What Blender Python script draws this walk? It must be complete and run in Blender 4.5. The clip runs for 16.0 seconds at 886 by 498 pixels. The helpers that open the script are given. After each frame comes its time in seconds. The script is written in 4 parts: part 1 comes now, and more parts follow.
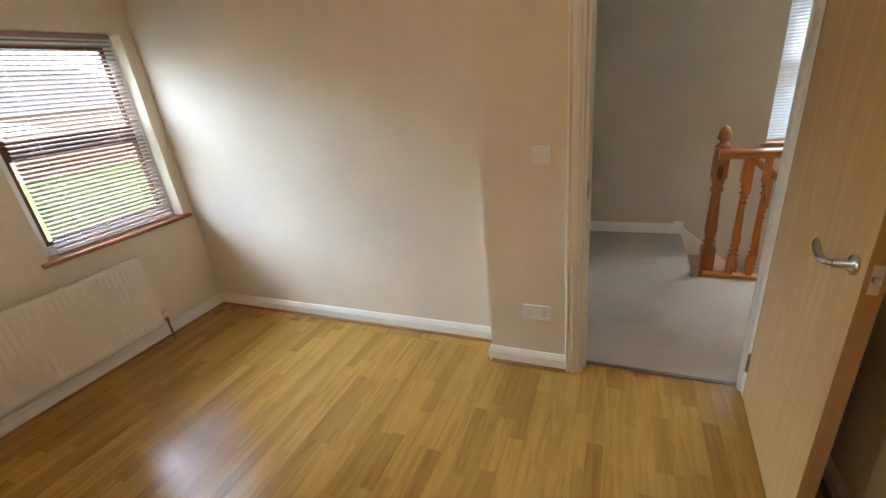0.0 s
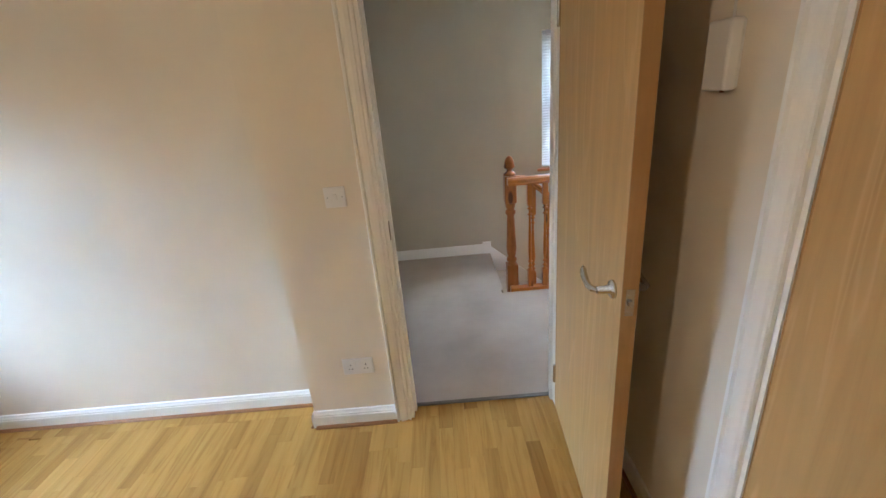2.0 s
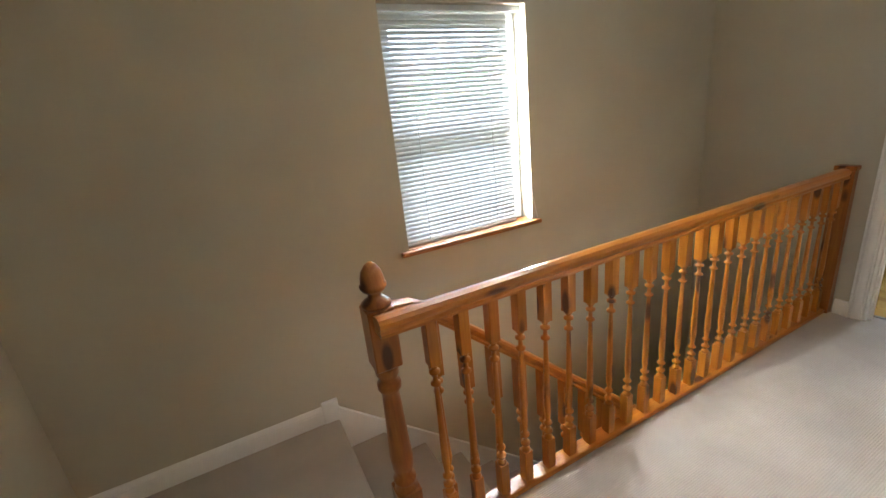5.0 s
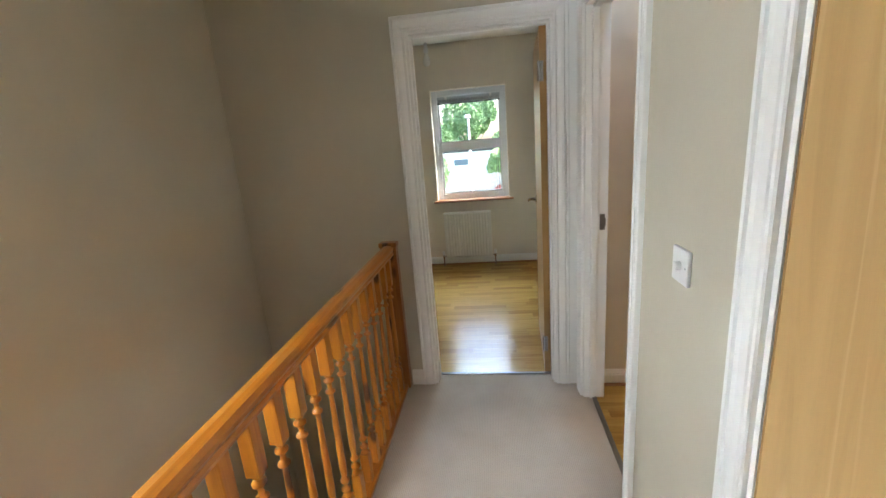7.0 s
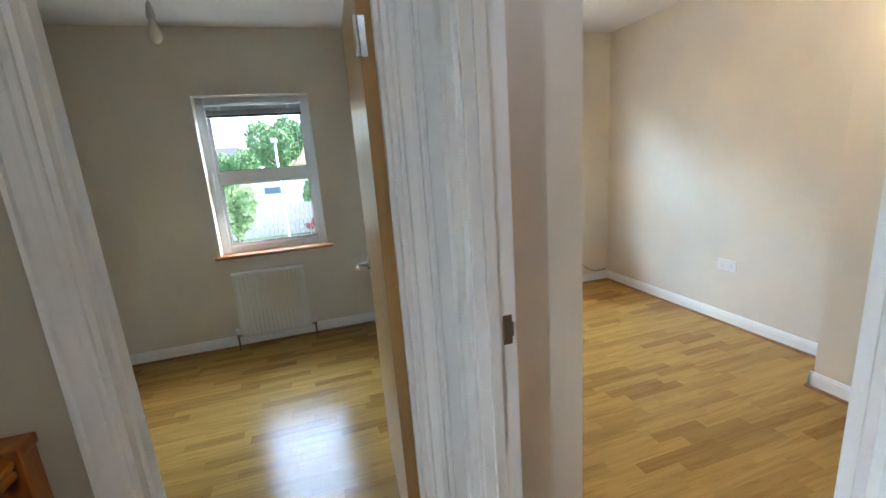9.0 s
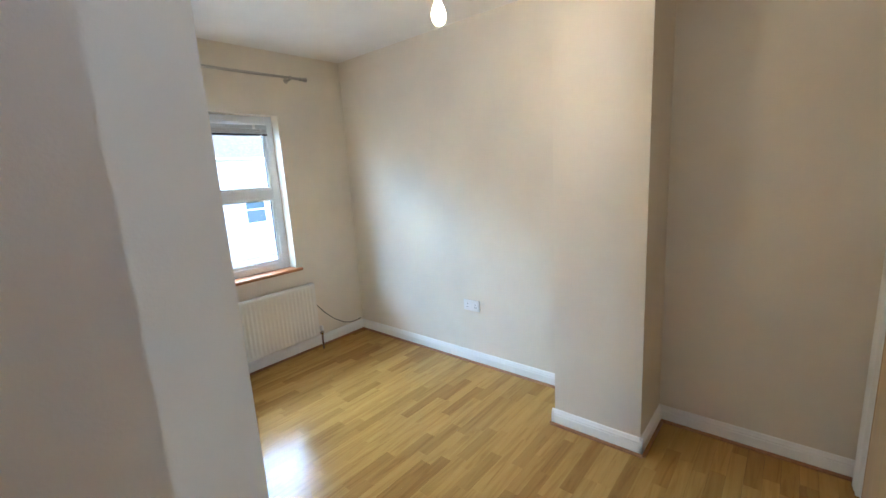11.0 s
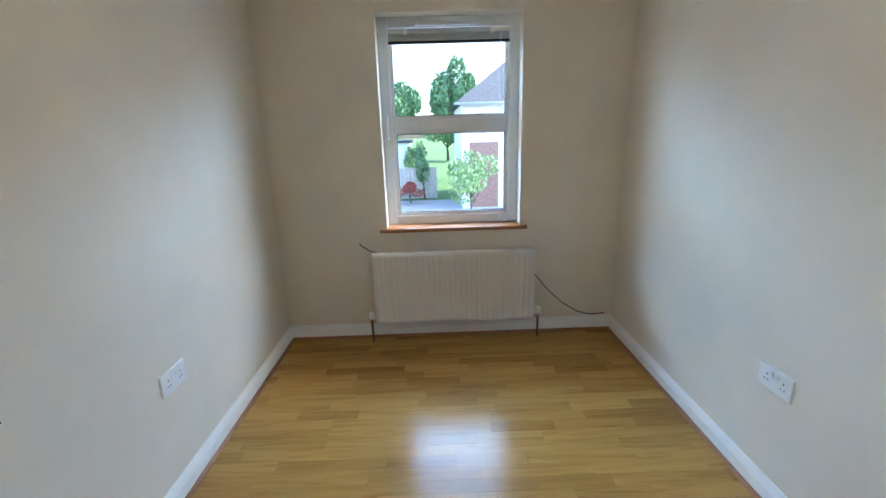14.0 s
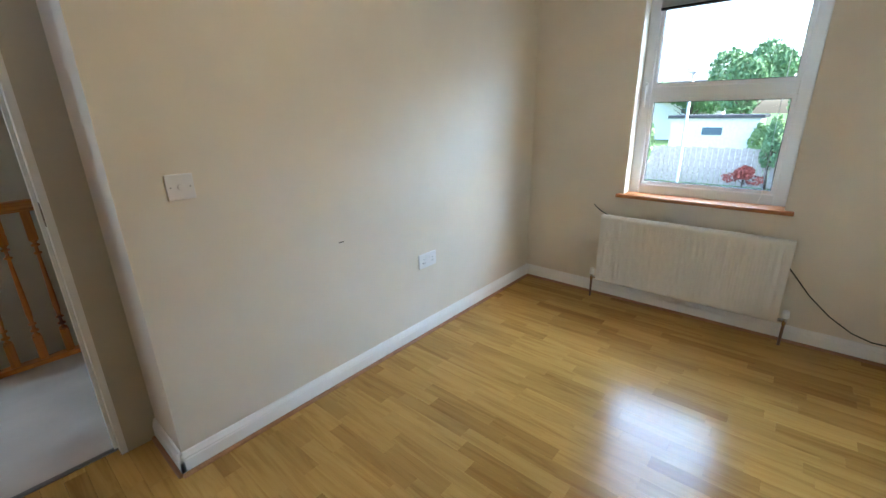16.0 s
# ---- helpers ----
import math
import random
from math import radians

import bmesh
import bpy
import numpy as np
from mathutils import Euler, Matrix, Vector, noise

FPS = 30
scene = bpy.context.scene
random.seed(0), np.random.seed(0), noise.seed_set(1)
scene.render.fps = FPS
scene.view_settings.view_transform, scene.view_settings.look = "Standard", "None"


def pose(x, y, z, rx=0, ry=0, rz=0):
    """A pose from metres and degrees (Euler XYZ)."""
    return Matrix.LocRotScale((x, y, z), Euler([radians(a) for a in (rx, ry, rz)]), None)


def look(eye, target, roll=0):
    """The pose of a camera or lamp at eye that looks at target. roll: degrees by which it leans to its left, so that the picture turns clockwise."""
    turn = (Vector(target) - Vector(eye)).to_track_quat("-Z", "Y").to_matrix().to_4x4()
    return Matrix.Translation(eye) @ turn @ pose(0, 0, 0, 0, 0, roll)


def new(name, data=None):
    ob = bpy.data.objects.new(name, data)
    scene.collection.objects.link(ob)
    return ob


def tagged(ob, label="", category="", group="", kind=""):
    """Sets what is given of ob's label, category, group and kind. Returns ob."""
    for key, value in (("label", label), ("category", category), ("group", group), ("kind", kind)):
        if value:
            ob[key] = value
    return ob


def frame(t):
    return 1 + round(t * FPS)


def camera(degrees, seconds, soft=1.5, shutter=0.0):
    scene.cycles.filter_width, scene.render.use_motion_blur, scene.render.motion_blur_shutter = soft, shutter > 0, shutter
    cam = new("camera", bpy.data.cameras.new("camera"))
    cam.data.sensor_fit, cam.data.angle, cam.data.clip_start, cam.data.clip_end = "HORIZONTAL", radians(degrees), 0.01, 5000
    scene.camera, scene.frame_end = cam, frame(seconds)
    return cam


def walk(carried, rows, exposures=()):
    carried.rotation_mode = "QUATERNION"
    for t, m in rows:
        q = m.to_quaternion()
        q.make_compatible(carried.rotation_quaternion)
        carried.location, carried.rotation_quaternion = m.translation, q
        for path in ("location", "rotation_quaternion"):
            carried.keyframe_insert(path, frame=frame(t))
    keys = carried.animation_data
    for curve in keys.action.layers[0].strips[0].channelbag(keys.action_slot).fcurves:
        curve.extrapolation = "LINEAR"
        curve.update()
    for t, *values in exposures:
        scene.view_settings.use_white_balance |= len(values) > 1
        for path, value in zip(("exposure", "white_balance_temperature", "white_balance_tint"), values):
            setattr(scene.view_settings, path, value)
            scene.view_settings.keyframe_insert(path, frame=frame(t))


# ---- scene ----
EXPOSURES = [(0.0, 3.65, 6250, 10), (1.5, 4.0, 5850, 10), (2.5, 4.05, 5150, 9), (3.0, 4.1, 5300, 9), (5.5, 3.5, 6650, 10), (6.2, 3.35, 6500, 9), (7.0, 3.65, 6400, 9), (7.8, 3.9, 6350, 9), (9.0, 3.45, 5800, 8), (10.2, 3.5, 5450, 7), (12.5, 3.2, 4950, 5), (13.2, 2.85, 4850, 5), (14.5, 2.85, 5300, 5), (16.0, 3.1, 5400, 5)]
cam = camera(93.6, 16.0)
PATH = [
    (0, (0.388, 0.302, 1.524), (-0.38, 1.986, 0.767), -6.5),
    (0.5, (0.398, 0.201, 1.54), (-0.04, 2.0, 0.783), -6.4),
    (1, (0.443, 0.179, 1.538), (0.23, 2.021, 0.789), -6.2),
    (1.5, (0.453, 0.266, 1.529), (0.37, 2.125, 0.796), -5.8),
    (2, (0.49, 0.524, 1.535), (0.475, 2.393, 0.822), -5.2),
    (2.5, (0.506, 0.816, 1.517), (0.523, 2.693, 0.828), -4.8),
    (3, (0.488, 1.146, 1.499), (0.593, 3.021, 0.812), -4.4),
    (3.2, (0.494, 1.261, 1.493), (0.63, 3.137, 0.811), -4.7),
    (5.3, (0.802, 2.585, 1.424), (1.968, 4.103, 0.848), -6.3),
    (5.5, (0.891, 2.66, 1.414), (2.295, 3.959, 0.828), -6.1),
    (6, (1.06, 2.783, 1.385), (2.849, 3.472, 0.813), -6.0),
    (6.5, (1.263, 2.875, 1.403), (3.155, 3.234, 0.864), -5.9),
    (7, (1.593, 2.885, 1.438), (3.514, 3.143, 0.945), -4.6),
    (7.5, (1.926, 2.922, 1.436), (3.865, 3.096, 0.979), -3.9),
    (8, (2.243, 2.941, 1.444), (4.193, 3.001, 1.005), -4.0),
    (8.5, (2.566, 2.861, 1.45), (4.51, 2.688, 1.012), -4.1),
    (9, (2.799, 2.794, 1.447), (4.666, 2.228, 1.006), -4.3),
    (9.5, (2.982, 2.731, 1.467), (4.626, 1.675, 1.037), -4.1),
    (10, (3.097, 2.599, 1.491), (4.461, 1.191, 1.096), -3.6),
    (10.2, (3.124, 2.54, 1.505), (4.398, 1.047, 1.122), -3.5),
    (12.3, (3.555, 1.719, 1.467), (4.969, 0.343, 1.141), -2.8),
    (12.5, (3.618, 1.618, 1.456), (5.128, 0.357, 1.092), -2.8),
    (13, (3.742, 1.378, 1.376), (5.489, 0.504, 0.946), -2.8),
    (13.5, (3.827, 1.134, 1.346), (5.713, 0.687, 0.852), -2.2),
    (14, (3.833, 1.016, 1.341), (5.758, 0.989, 0.798), -1.7),
    (14.5, (3.756, 0.861, 1.335), (5.632, 1.255, 0.766), -1.5),
    (15, (3.685, 0.763, 1.338), (5.459, 1.484, 0.762), -1.0),
    (15.5, (3.61, 0.611, 1.334), (5.235, 1.604, 0.723), -0.7),
    (16, (3.549, 0.456, 1.297), (4.989, 1.694, 0.671), -1.1),
]
walk(cam, [(t, look(eye, target, roll)) for t, eye, target, roll in PATH], EXPOSURES)

# ---- light ----
world = bpy.data.worlds.new("overcast_sky")
scene.world = world
world.use_nodes = True
wn = world.node_tree
sky = wn.nodes.new("ShaderNodeTexSky")
sky.sky_type, sky.sun_disc = "NISHITA", False
sky.sun_elevation, sky.sun_rotation = radians(48), radians(163)
sky.dust_density = 4.0
wn.nodes["Background"].inputs["Strength"].default_value = 0.15
wn.links.new(sky.outputs[0], wn.nodes["Background"].inputs["Color"])
sun = new("sun", bpy.data.lights.new("sun", "SUN"))
sun.data.energy, sun.data.angle, sun.data.color = 1.0, radians(12), (1.0, 0.96, 0.9)
sun.matrix_world = look((0, 0, 10), (-1.2, 4.0, 5.4))


def window_light(name, eye, target, w, h, watts, colour=(0.60, 0.82, 1.0)):
    """The bright sky above the roofs, as it comes in through one window."""
    lamp = new(name, bpy.data.lights.new(name, "AREA"))
    lamp.data.shape, lamp.data.size, lamp.data.size_y = "RECTANGLE", w, h
    lamp.data.energy, lamp.data.color = watts, colour
    lamp.matrix_world = look(eye, target)


window_light("skylight_east", (8.65, 1.5, 3.05), (5.6, 1.5, 0.8), 13.0, 1.2, 135, (0.62, 0.83, 1.0))
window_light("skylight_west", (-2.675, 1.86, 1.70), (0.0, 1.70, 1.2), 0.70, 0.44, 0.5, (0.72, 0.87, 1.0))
window_light("skylight_north", (1.9, 7.2, 3.6), (1.9, 4.3, 1.3), 7.5, 2.6, 190, (0.86, 0.95, 1.0))
window_light("skylight_blind_edge", (2.185, 4.40, 1.36), (2.85, 2.9, 1.36), 0.05, 1.0, 2.0, (0.90, 0.96, 1.0))
window_light("skylight_west_high", (-12.0, 0.6, 7.4), (-2.6, 1.8, 1.4), 10.0, 9.0, 620, (0.72, 0.88, 1.0))

# ---- materials ----


def material(name, colour, rough=0.5, metal=0.0, spec=0.5):
    m = bpy.data.materials.new(name)
    m.use_nodes = True
    b = m.node_tree.nodes["Principled BSDF"]
    b.inputs["Base Color"].default_value = (*colour, 1)
    b.inputs["Roughness"].default_value = rough
    b.inputs["Metallic"].default_value = metal
    b.inputs["Specular IOR Level"].default_value = spec
    return m


def node(m, kind, links=None, **values):
    """Adds a node; values set its inputs by name, links joins inputs to other outputs."""
    n = m.node_tree.nodes.new(kind)
    for key, value in values.items():
        n.inputs[key.replace("_", " ")].default_value = value
    for key, out in (links or {}).items():
        m.node_tree.links.new(out, n.inputs[key])
    return n


def join(m, out, socket):
    m.node_tree.links.new(out, m.node_tree.nodes["Principled BSDF"].inputs[socket])


def ramp(m, fac, stops):
    n = m.node_tree.nodes.new("ShaderNodeValToRGB")
    while len(n.color_ramp.elements) < len(stops):
        n.color_ramp.elements.new(0.5)
    for e, (at, c) in zip(n.color_ramp.elements, stops):
        e.position, e.color = at, (*c, 1)
    m.node_tree.links.new(fac, n.inputs[0])
    return n


def position(m, scale=(1, 1, 1)):
    geo = m.node_tree.nodes.new("ShaderNodeNewGeometry")
    mp = node(m, "ShaderNodeMapping", {"Vector": geo.outputs["Position"]})
    mp.inputs["Scale"].default_value = scale
    return mp.outputs[0]


def bump(m, height, strength, distance):
    n = node(m, "ShaderNodeBump", {"Height": height}, Strength=strength, Distance=distance)
    join(m, n.outputs[0], "Normal")


def paint(name, colour, rough=0.6, orange=0.25, blotch=0.04, spec=0.4):
    """Emulsion or gloss paint with roller texture and faint blotches."""
    m = material(name, colour, rough, spec=spec)
    p = position(m)
    big = node(m, "ShaderNodeTexNoise", {"Vector": p}, Scale=1.7, Detail=4.0)
    dark = tuple(c * (1 - blotch * 2) for c in colour)
    lite = tuple(min(1, c * (1 + blotch)) for c in colour)
    join(m, ramp(m, big.outputs[0], [(0.3, dark), (0.7, lite)]).outputs[0], "Base Color")
    fine = node(m, "ShaderNodeTexNoise", {"Vector": p}, Scale=240.0, Detail=2.0)
    bump(m, fine.outputs[0], orange, 0.0012)
    return m


def wood(name, stops, rough=0.4, along="z", scale=1.0, knots=0.0, relief=0.1, coat=0.0, vary=0.0):
    """Grain stretched along one axis, with knots where asked."""
    m = material(name, stops[0][1], rough)
    s = {"x": (1.1, 16, 16), "y": (16, 1.1, 16), "z": (16, 16, 1.1)}[along]
    base = m.node_tree.nodes.new("ShaderNodeNewGeometry").outputs["Position"]
    info = m.node_tree.nodes.new("ShaderNodeObjectInfo")
    geo = m.node_tree.nodes.new("ShaderNodeNewGeometry")
    both = node(m, "ShaderNodeMath", {0: info.outputs["Random"], 1: geo.outputs["Random Per Island"]})
    shift = node(m, "ShaderNodeMath", {0: both.outputs[0]})
    shift.operation, shift.inputs[1].default_value = "MULTIPLY", 37.0 if vary else 0.0
    moved = node(m, "ShaderNodeVectorMath", {0: base, 1: shift.outputs[0]})
    mp = node(m, "ShaderNodeMapping", {"Vector": moved.outputs[0]})
    mp.inputs["Scale"].default_value = tuple(v * scale for v in s)
    grain = node(m, "ShaderNodeTexNoise", {"Vector": mp.outputs[0]}, Scale=2.2, Detail=7.0, Roughness=0.62, Distortion=0.9)
    colour = ramp(m, grain.outputs[0], stops).outputs[0]
    if knots:
        k = node(m, "ShaderNodeMapping", {"Vector": moved.outputs[0]})
        k.inputs["Scale"].default_value = {"x": (2.5, 7, 7), "y": (7, 2.5, 7), "z": (7, 7, 2.5)}[along]
        vor = node(m, "ShaderNodeTexVoronoi", {"Vector": k.outputs[0]}, Scale=1.6)
        mask = ramp(m, vor.outputs["Distance"], [(0.15, (1, 1, 1)), (0.25, (0, 0, 0))])
        mix = node(m, "ShaderNodeMix", {"Factor": mask.outputs[0]})
        mix.data_type = "RGBA"
        m.node_tree.links.new(colour, mix.inputs["A"])
        mix.inputs["B"].default_value = (0.09, 0.025, 0.008, 1)
        colour = mix.outputs["Result"]
    if vary:
        tone = node(m, "ShaderNodeMath", {0: both.outputs[0]})
        tone.operation, tone.inputs[1].default_value = "FRACT", 0
        tint = ramp(m, tone.outputs[0], [(0.0, (1 - vary, 1 - vary * 1.25, 1 - vary * 1.5)), (0.45, (1, 1, 1)), (1.0, (1.1, 1.1, 1.08))])
        mul = node(m, "ShaderNodeMix", Factor=1.0)
        mul.data_type, mul.blend_type = "RGBA", "MULTIPLY"
        m.node_tree.links.new(colour, mul.inputs["A"])
        m.node_tree.links.new(tint.outputs[0], mul.inputs["B"])
        colour = mul.outputs["Result"]
    join(m, colour, "Base Color")
    rr = node(m, "ShaderNodeMapRange", {"Value": grain.outputs[0]})
    rr.inputs["To Min"].default_value, rr.inputs["To Max"].default_value = rough * 0.8, rough * 1.25
    join(m, rr.outputs[0], "Roughness")
    if coat:
        m.node_tree.nodes["Principled BSDF"].inputs["Coat Weight"].default_value = coat
        m.node_tree.nodes["Principled BSDF"].inputs["Coat Roughness"].default_value = 0.12
    bump(m, grain.outputs[0], relief, 0.002)
    return m


M_WALL = paint("cream_emulsion", (0.78, 0.715, 0.605), 0.7)
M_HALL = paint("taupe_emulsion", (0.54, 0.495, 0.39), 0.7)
M_CEIL = paint("ceiling_emulsion", (0.82, 0.80, 0.76), 0.85)
M_TRIM = paint("white_gloss_paint", (0.86, 0.855, 0.83), 0.42, orange=0.02, blotch=0.01, spec=0.4)
M_UPVC = paint("white_upvc", (0.80, 0.82, 0.84), 0.3, orange=0.03, blotch=0.01)
M_RAD = paint("radiator_enamel", (0.78, 0.76, 0.71), 0.32, orange=0.05, blotch=0.015)
M_PLASTIC = paint("white_plastic", (0.82, 0.81, 0.80), 0.35, orange=0.02, blotch=0.01)
M_LAMINATE = wood("beech_laminate", [(0.25, (0.29, 0.150, 0.036)), (0.5, (0.425, 0.243, 0.064)), (0.75, (0.48, 0.285, 0.082))], 0.19, "y", 0.8, relief=0.03, vary=0.25)
M_LAMINATE.node_tree.nodes["Principled BSDF"].inputs["Specular IOR Level"].default_value = 0.24
M_DOOR = wood("oak_veneer", [(0.2, (0.47, 0.285, 0.105)), (0.5, (0.57, 0.365, 0.148)), (0.8, (0.63, 0.41, 0.175))], 0.36, "z", 0.55, relief=0.05)
dm = M_DOOR
d_map = position(dm, (3.6, 3.6, 0.4))
d_fig = node(dm, "ShaderNodeTexNoise", {"Vector": d_map}, Scale=1.6, Detail=3.0, Distortion=1.6)
d_mask = ramp(dm, d_fig.outputs[0], [(0.50, (0, 0, 0)), (0.53, (0.4, 0.4, 0.4)), (0.56, (0, 0, 0))])
d_mix = node(dm, "ShaderNodeMix", {"Factor": d_mask.outputs[0]})
d_mix.data_type = "RGBA"
dm.node_tree.links.new(dm.node_tree.nodes["Principled BSDF"].inputs["Base Color"].links[0].from_socket, d_mix.inputs["A"])
d_mix.inputs["B"].default_value = (0.72, 0.51, 0.26, 1)
join(dm, d_mix.outputs["Result"], "Base Color")
M_EDGE = wood("door_lipping", [(0.2, (0.36, 0.20, 0.07)), (0.8, (0.46, 0.27, 0.10))], 0.45, "z", 1.2)
M_PINE = wood("varnished_pine", [(0.2, (0.29, 0.080, 0.006)), (0.5, (0.45, 0.150, 0.012)), (0.8, (0.54, 0.21, 0.020))], 0.3, "z", 1.2, knots=1.0, relief=0.06, coat=0.22)
M_PINE_X = wood("varnished_pine_rail", [(0.2, (0.29, 0.080, 0.006)), (0.5, (0.45, 0.150, 0.012)), (0.8, (0.54, 0.21, 0.020))], 0.3, "x", 1.2, knots=1.0, relief=0.06, coat=0.22)
M_NEWEL = wood("stained_newel", [(0.2, (0.21, 0.058, 0.012)), (0.5, (0.33, 0.11, 0.02)), (0.8, (0.43, 0.17, 0.035))], 0.3, "z", 1.0, knots=1.0, relief=0.06, coat=0.22)
M_SILL = wood("stained_sill", [(0.2, (0.22, 0.07, 0.022)), (0.5, (0.34, 0.13, 0.04)), (0.8, (0.42, 0.18, 0.06))], 0.38, "y", 1.0, relief=0.08)
M_BEAD = wood("floor_beading", [(0.2, (0.24, 0.10, 0.035)), (0.8, (0.36, 0.17, 0.06))], 0.45, "y", 1.0)
M_CHROME = material("satin_chrome", (0.62, 0.62, 0.63), 0.24, 1.0)
M_DULL = material("dull_steel", (0.22, 0.20, 0.18), 0.4, 1.0)
M_STEEL = material("nickel_pole", (0.50, 0.47, 0.43), 0.32, 1.0)
M_COPPER = paint("tarnished_copper", (0.16, 0.075, 0.04), 0.45, orange=0.1, blotch=0.2)
M_BLACK = material("black_rubber", (0.012, 0.012, 0.012), 0.55)
M_DARK = material("dark_gap", (0.03, 0.025, 0.02), 0.8)
M_BLIND = paint("white_aluminium_slat", (0.55, 0.58, 0.61), 0.35, orange=0.02, blotch=0.01)
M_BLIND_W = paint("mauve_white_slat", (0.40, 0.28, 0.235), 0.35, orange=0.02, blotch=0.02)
M_BROWN = paint("brown_upvc", (0.16, 0.055, 0.025), 0.4, orange=0.05, blotch=0.1)
M_GLASS = material("window_glass", (1, 1, 1), 0.0)
M_GLASS.node_tree.nodes["Principled BSDF"].inputs["Transmission Weight"].default_value = 1.0
M_GLASS.node_tree.nodes["Principled BSDF"].inputs["IOR"].default_value = 1.05
M_BULB_ON = material("lit_bulb", (1, 0.85, 0.6), 0.3)
M_BULB_ON.node_tree.nodes["Principled BSDF"].inputs["Emission Color"].default_value = (1, 0.78, 0.45, 1)
M_BULB_ON.node_tree.nodes["Principled BSDF"].inputs["Emission Strength"].default_value = 1.6
M_BULB = material("opal_bulb", (0.85, 0.84, 0.8), 0.25)

M_CARPET = material("beige_cord_carpet", (0.42, 0.36, 0.30), 0.95, spec=0.1)
cp = position(M_CARPET)
c_big = node(M_CARPET, "ShaderNodeTexNoise", {"Vector": cp}, Scale=2.3, Detail=5.0)
join(M_CARPET, ramp(M_CARPET, c_big.outputs[0], [(0.3, (0.44, 0.375, 0.315)), (0.7, (0.56, 0.49, 0.42))]).outputs[0], "Base Color")
c_rib = node(M_CARPET, "ShaderNodeTexWave", {"Vector": cp}, Scale=38.0, Distortion=0.3, Detail=2.0)
c_rib.bands_direction = "Y"
c_rib.inputs["Detail Scale"].default_value = 3.0
c_fuzz = node(M_CARPET, "ShaderNodeTexNoise", {"Vector": cp}, Scale=260.0, Detail=2.0)
c_add = node(M_CARPET, "ShaderNodeMath", {0: c_rib.outputs[0], 1: c_fuzz.outputs[0]})
bump(M_CARPET, c_add.outputs[0], 0.4, 0.0025)


def rough_stuff(name, a, b, scale, rough=0.9, strength=0.4, dist=0.02):
    m = material(name, a, rough, spec=0.2)
    n = node(m, "ShaderNodeTexNoise", {"Vector": position(m)}, Scale=scale, Detail=6.0)
    join(m, ramp(m, n.outputs[0], [(0.3, a), (0.7, b)]).outputs[0], "Base Color")
    bump(m, n.outputs[0], strength, dist)
    return m


M_GRASS = rough_stuff("lawn_grass", (0.05, 0.10, 0.025), (0.11, 0.17, 0.05), 3.0)
M_TARMAC = rough_stuff("pale_tarmac", (0.24, 0.24, 0.235), (0.34, 0.335, 0.33), 8.0)
M_LEAF = rough_stuff("leaf_green", (0.12, 0.21, 0.095), (0.20, 0.30, 0.145), 2.0, 0.6)
M_LEAF2 = rough_stuff("leaf_bright", (0.16, 0.25, 0.10), (0.26, 0.36, 0.16), 2.0, 0.6)
M_LEAF_RED = rough_stuff("leaf_red", (0.20, 0.05, 0.04), (0.32, 0.10, 0.07), 2.0, 0.6)
M_BARK = rough_stuff("bark", (0.08, 0.06, 0.045), (0.15, 0.12, 0.09), 14.0)
M_RENDER = rough_stuff("white_house_render", (0.72, 0.70, 0.66), (0.80, 0.78, 0.75), 6.0, 0.85, 0.2, 0.01)
M_ROOF = rough_stuff("grey_roof_tile", (0.055, 0.055, 0.06), (0.09, 0.09, 0.09), 7.0, 0.8, 0.3, 0.02)
M_BRICK = rough_stuff("red_brick", (0.26, 0.15, 0.12), (0.36, 0.23, 0.19), 9.0)
M_FENCE = rough_stuff("weathered_fence", (0.36, 0.32, 0.28), (0.50, 0.46, 0.41), 9.0)
M_POST = material("galvanised_post", (0.42, 0.43, 0.44), 0.5, 0.6)
M_PANE_FAR = material("far_window_pane", (0.10, 0.14, 0.17), 0.15)

# ---- builders ----


def box(bm, x0, y0, z0, x1, y1, z1, bevel=0.0, seg=2):
    """A box between two corners, its edges rounded where bevel is given."""
    g = bmesh.ops.create_cube(bm, size=1.0, matrix=Matrix.LocRotScale(((x0 + x1) / 2, (y0 + y1) / 2, (z0 + z1) / 2), None, (x1 - x0, y1 - y0, z1 - z0)))
    if bevel:
        edges = {e for v in g["verts"] for e in v.link_edges}
        bmesh.ops.bevel(bm, geom=list(edges), offset=bevel, segments=seg, profile=0.5, affect="EDGES")
    return bm


def boxes(*rows, bevel=0.0):
    bm = bmesh.new()
    for r in rows:
        box(bm, *r, bevel=bevel)
    return bm


def lathe(bm, profile, at=(0, 0, 0), turn=None, n=14):
    """A turned piece: rows of (radius, height) about z."""
    m = Matrix.Translation(at) @ (turn.to_4x4() if turn else Matrix())
    rings = []
    for r, h in profile:
        rings.append([bm.verts.new(m @ Vector((r * math.cos(2 * math.pi * k / n), r * math.sin(2 * math.pi * k / n), h))) for k in range(n)])
    for a, b in zip(rings, rings[1:]):
        for k in range(n):
            f = bm.faces.new((a[k], a[(k + 1) % n], b[(k + 1) % n], b[k]))
            f.smooth = True
    bm.faces.new(rings[0][::-1])
    bm.faces.new(rings[-1])
    return bm


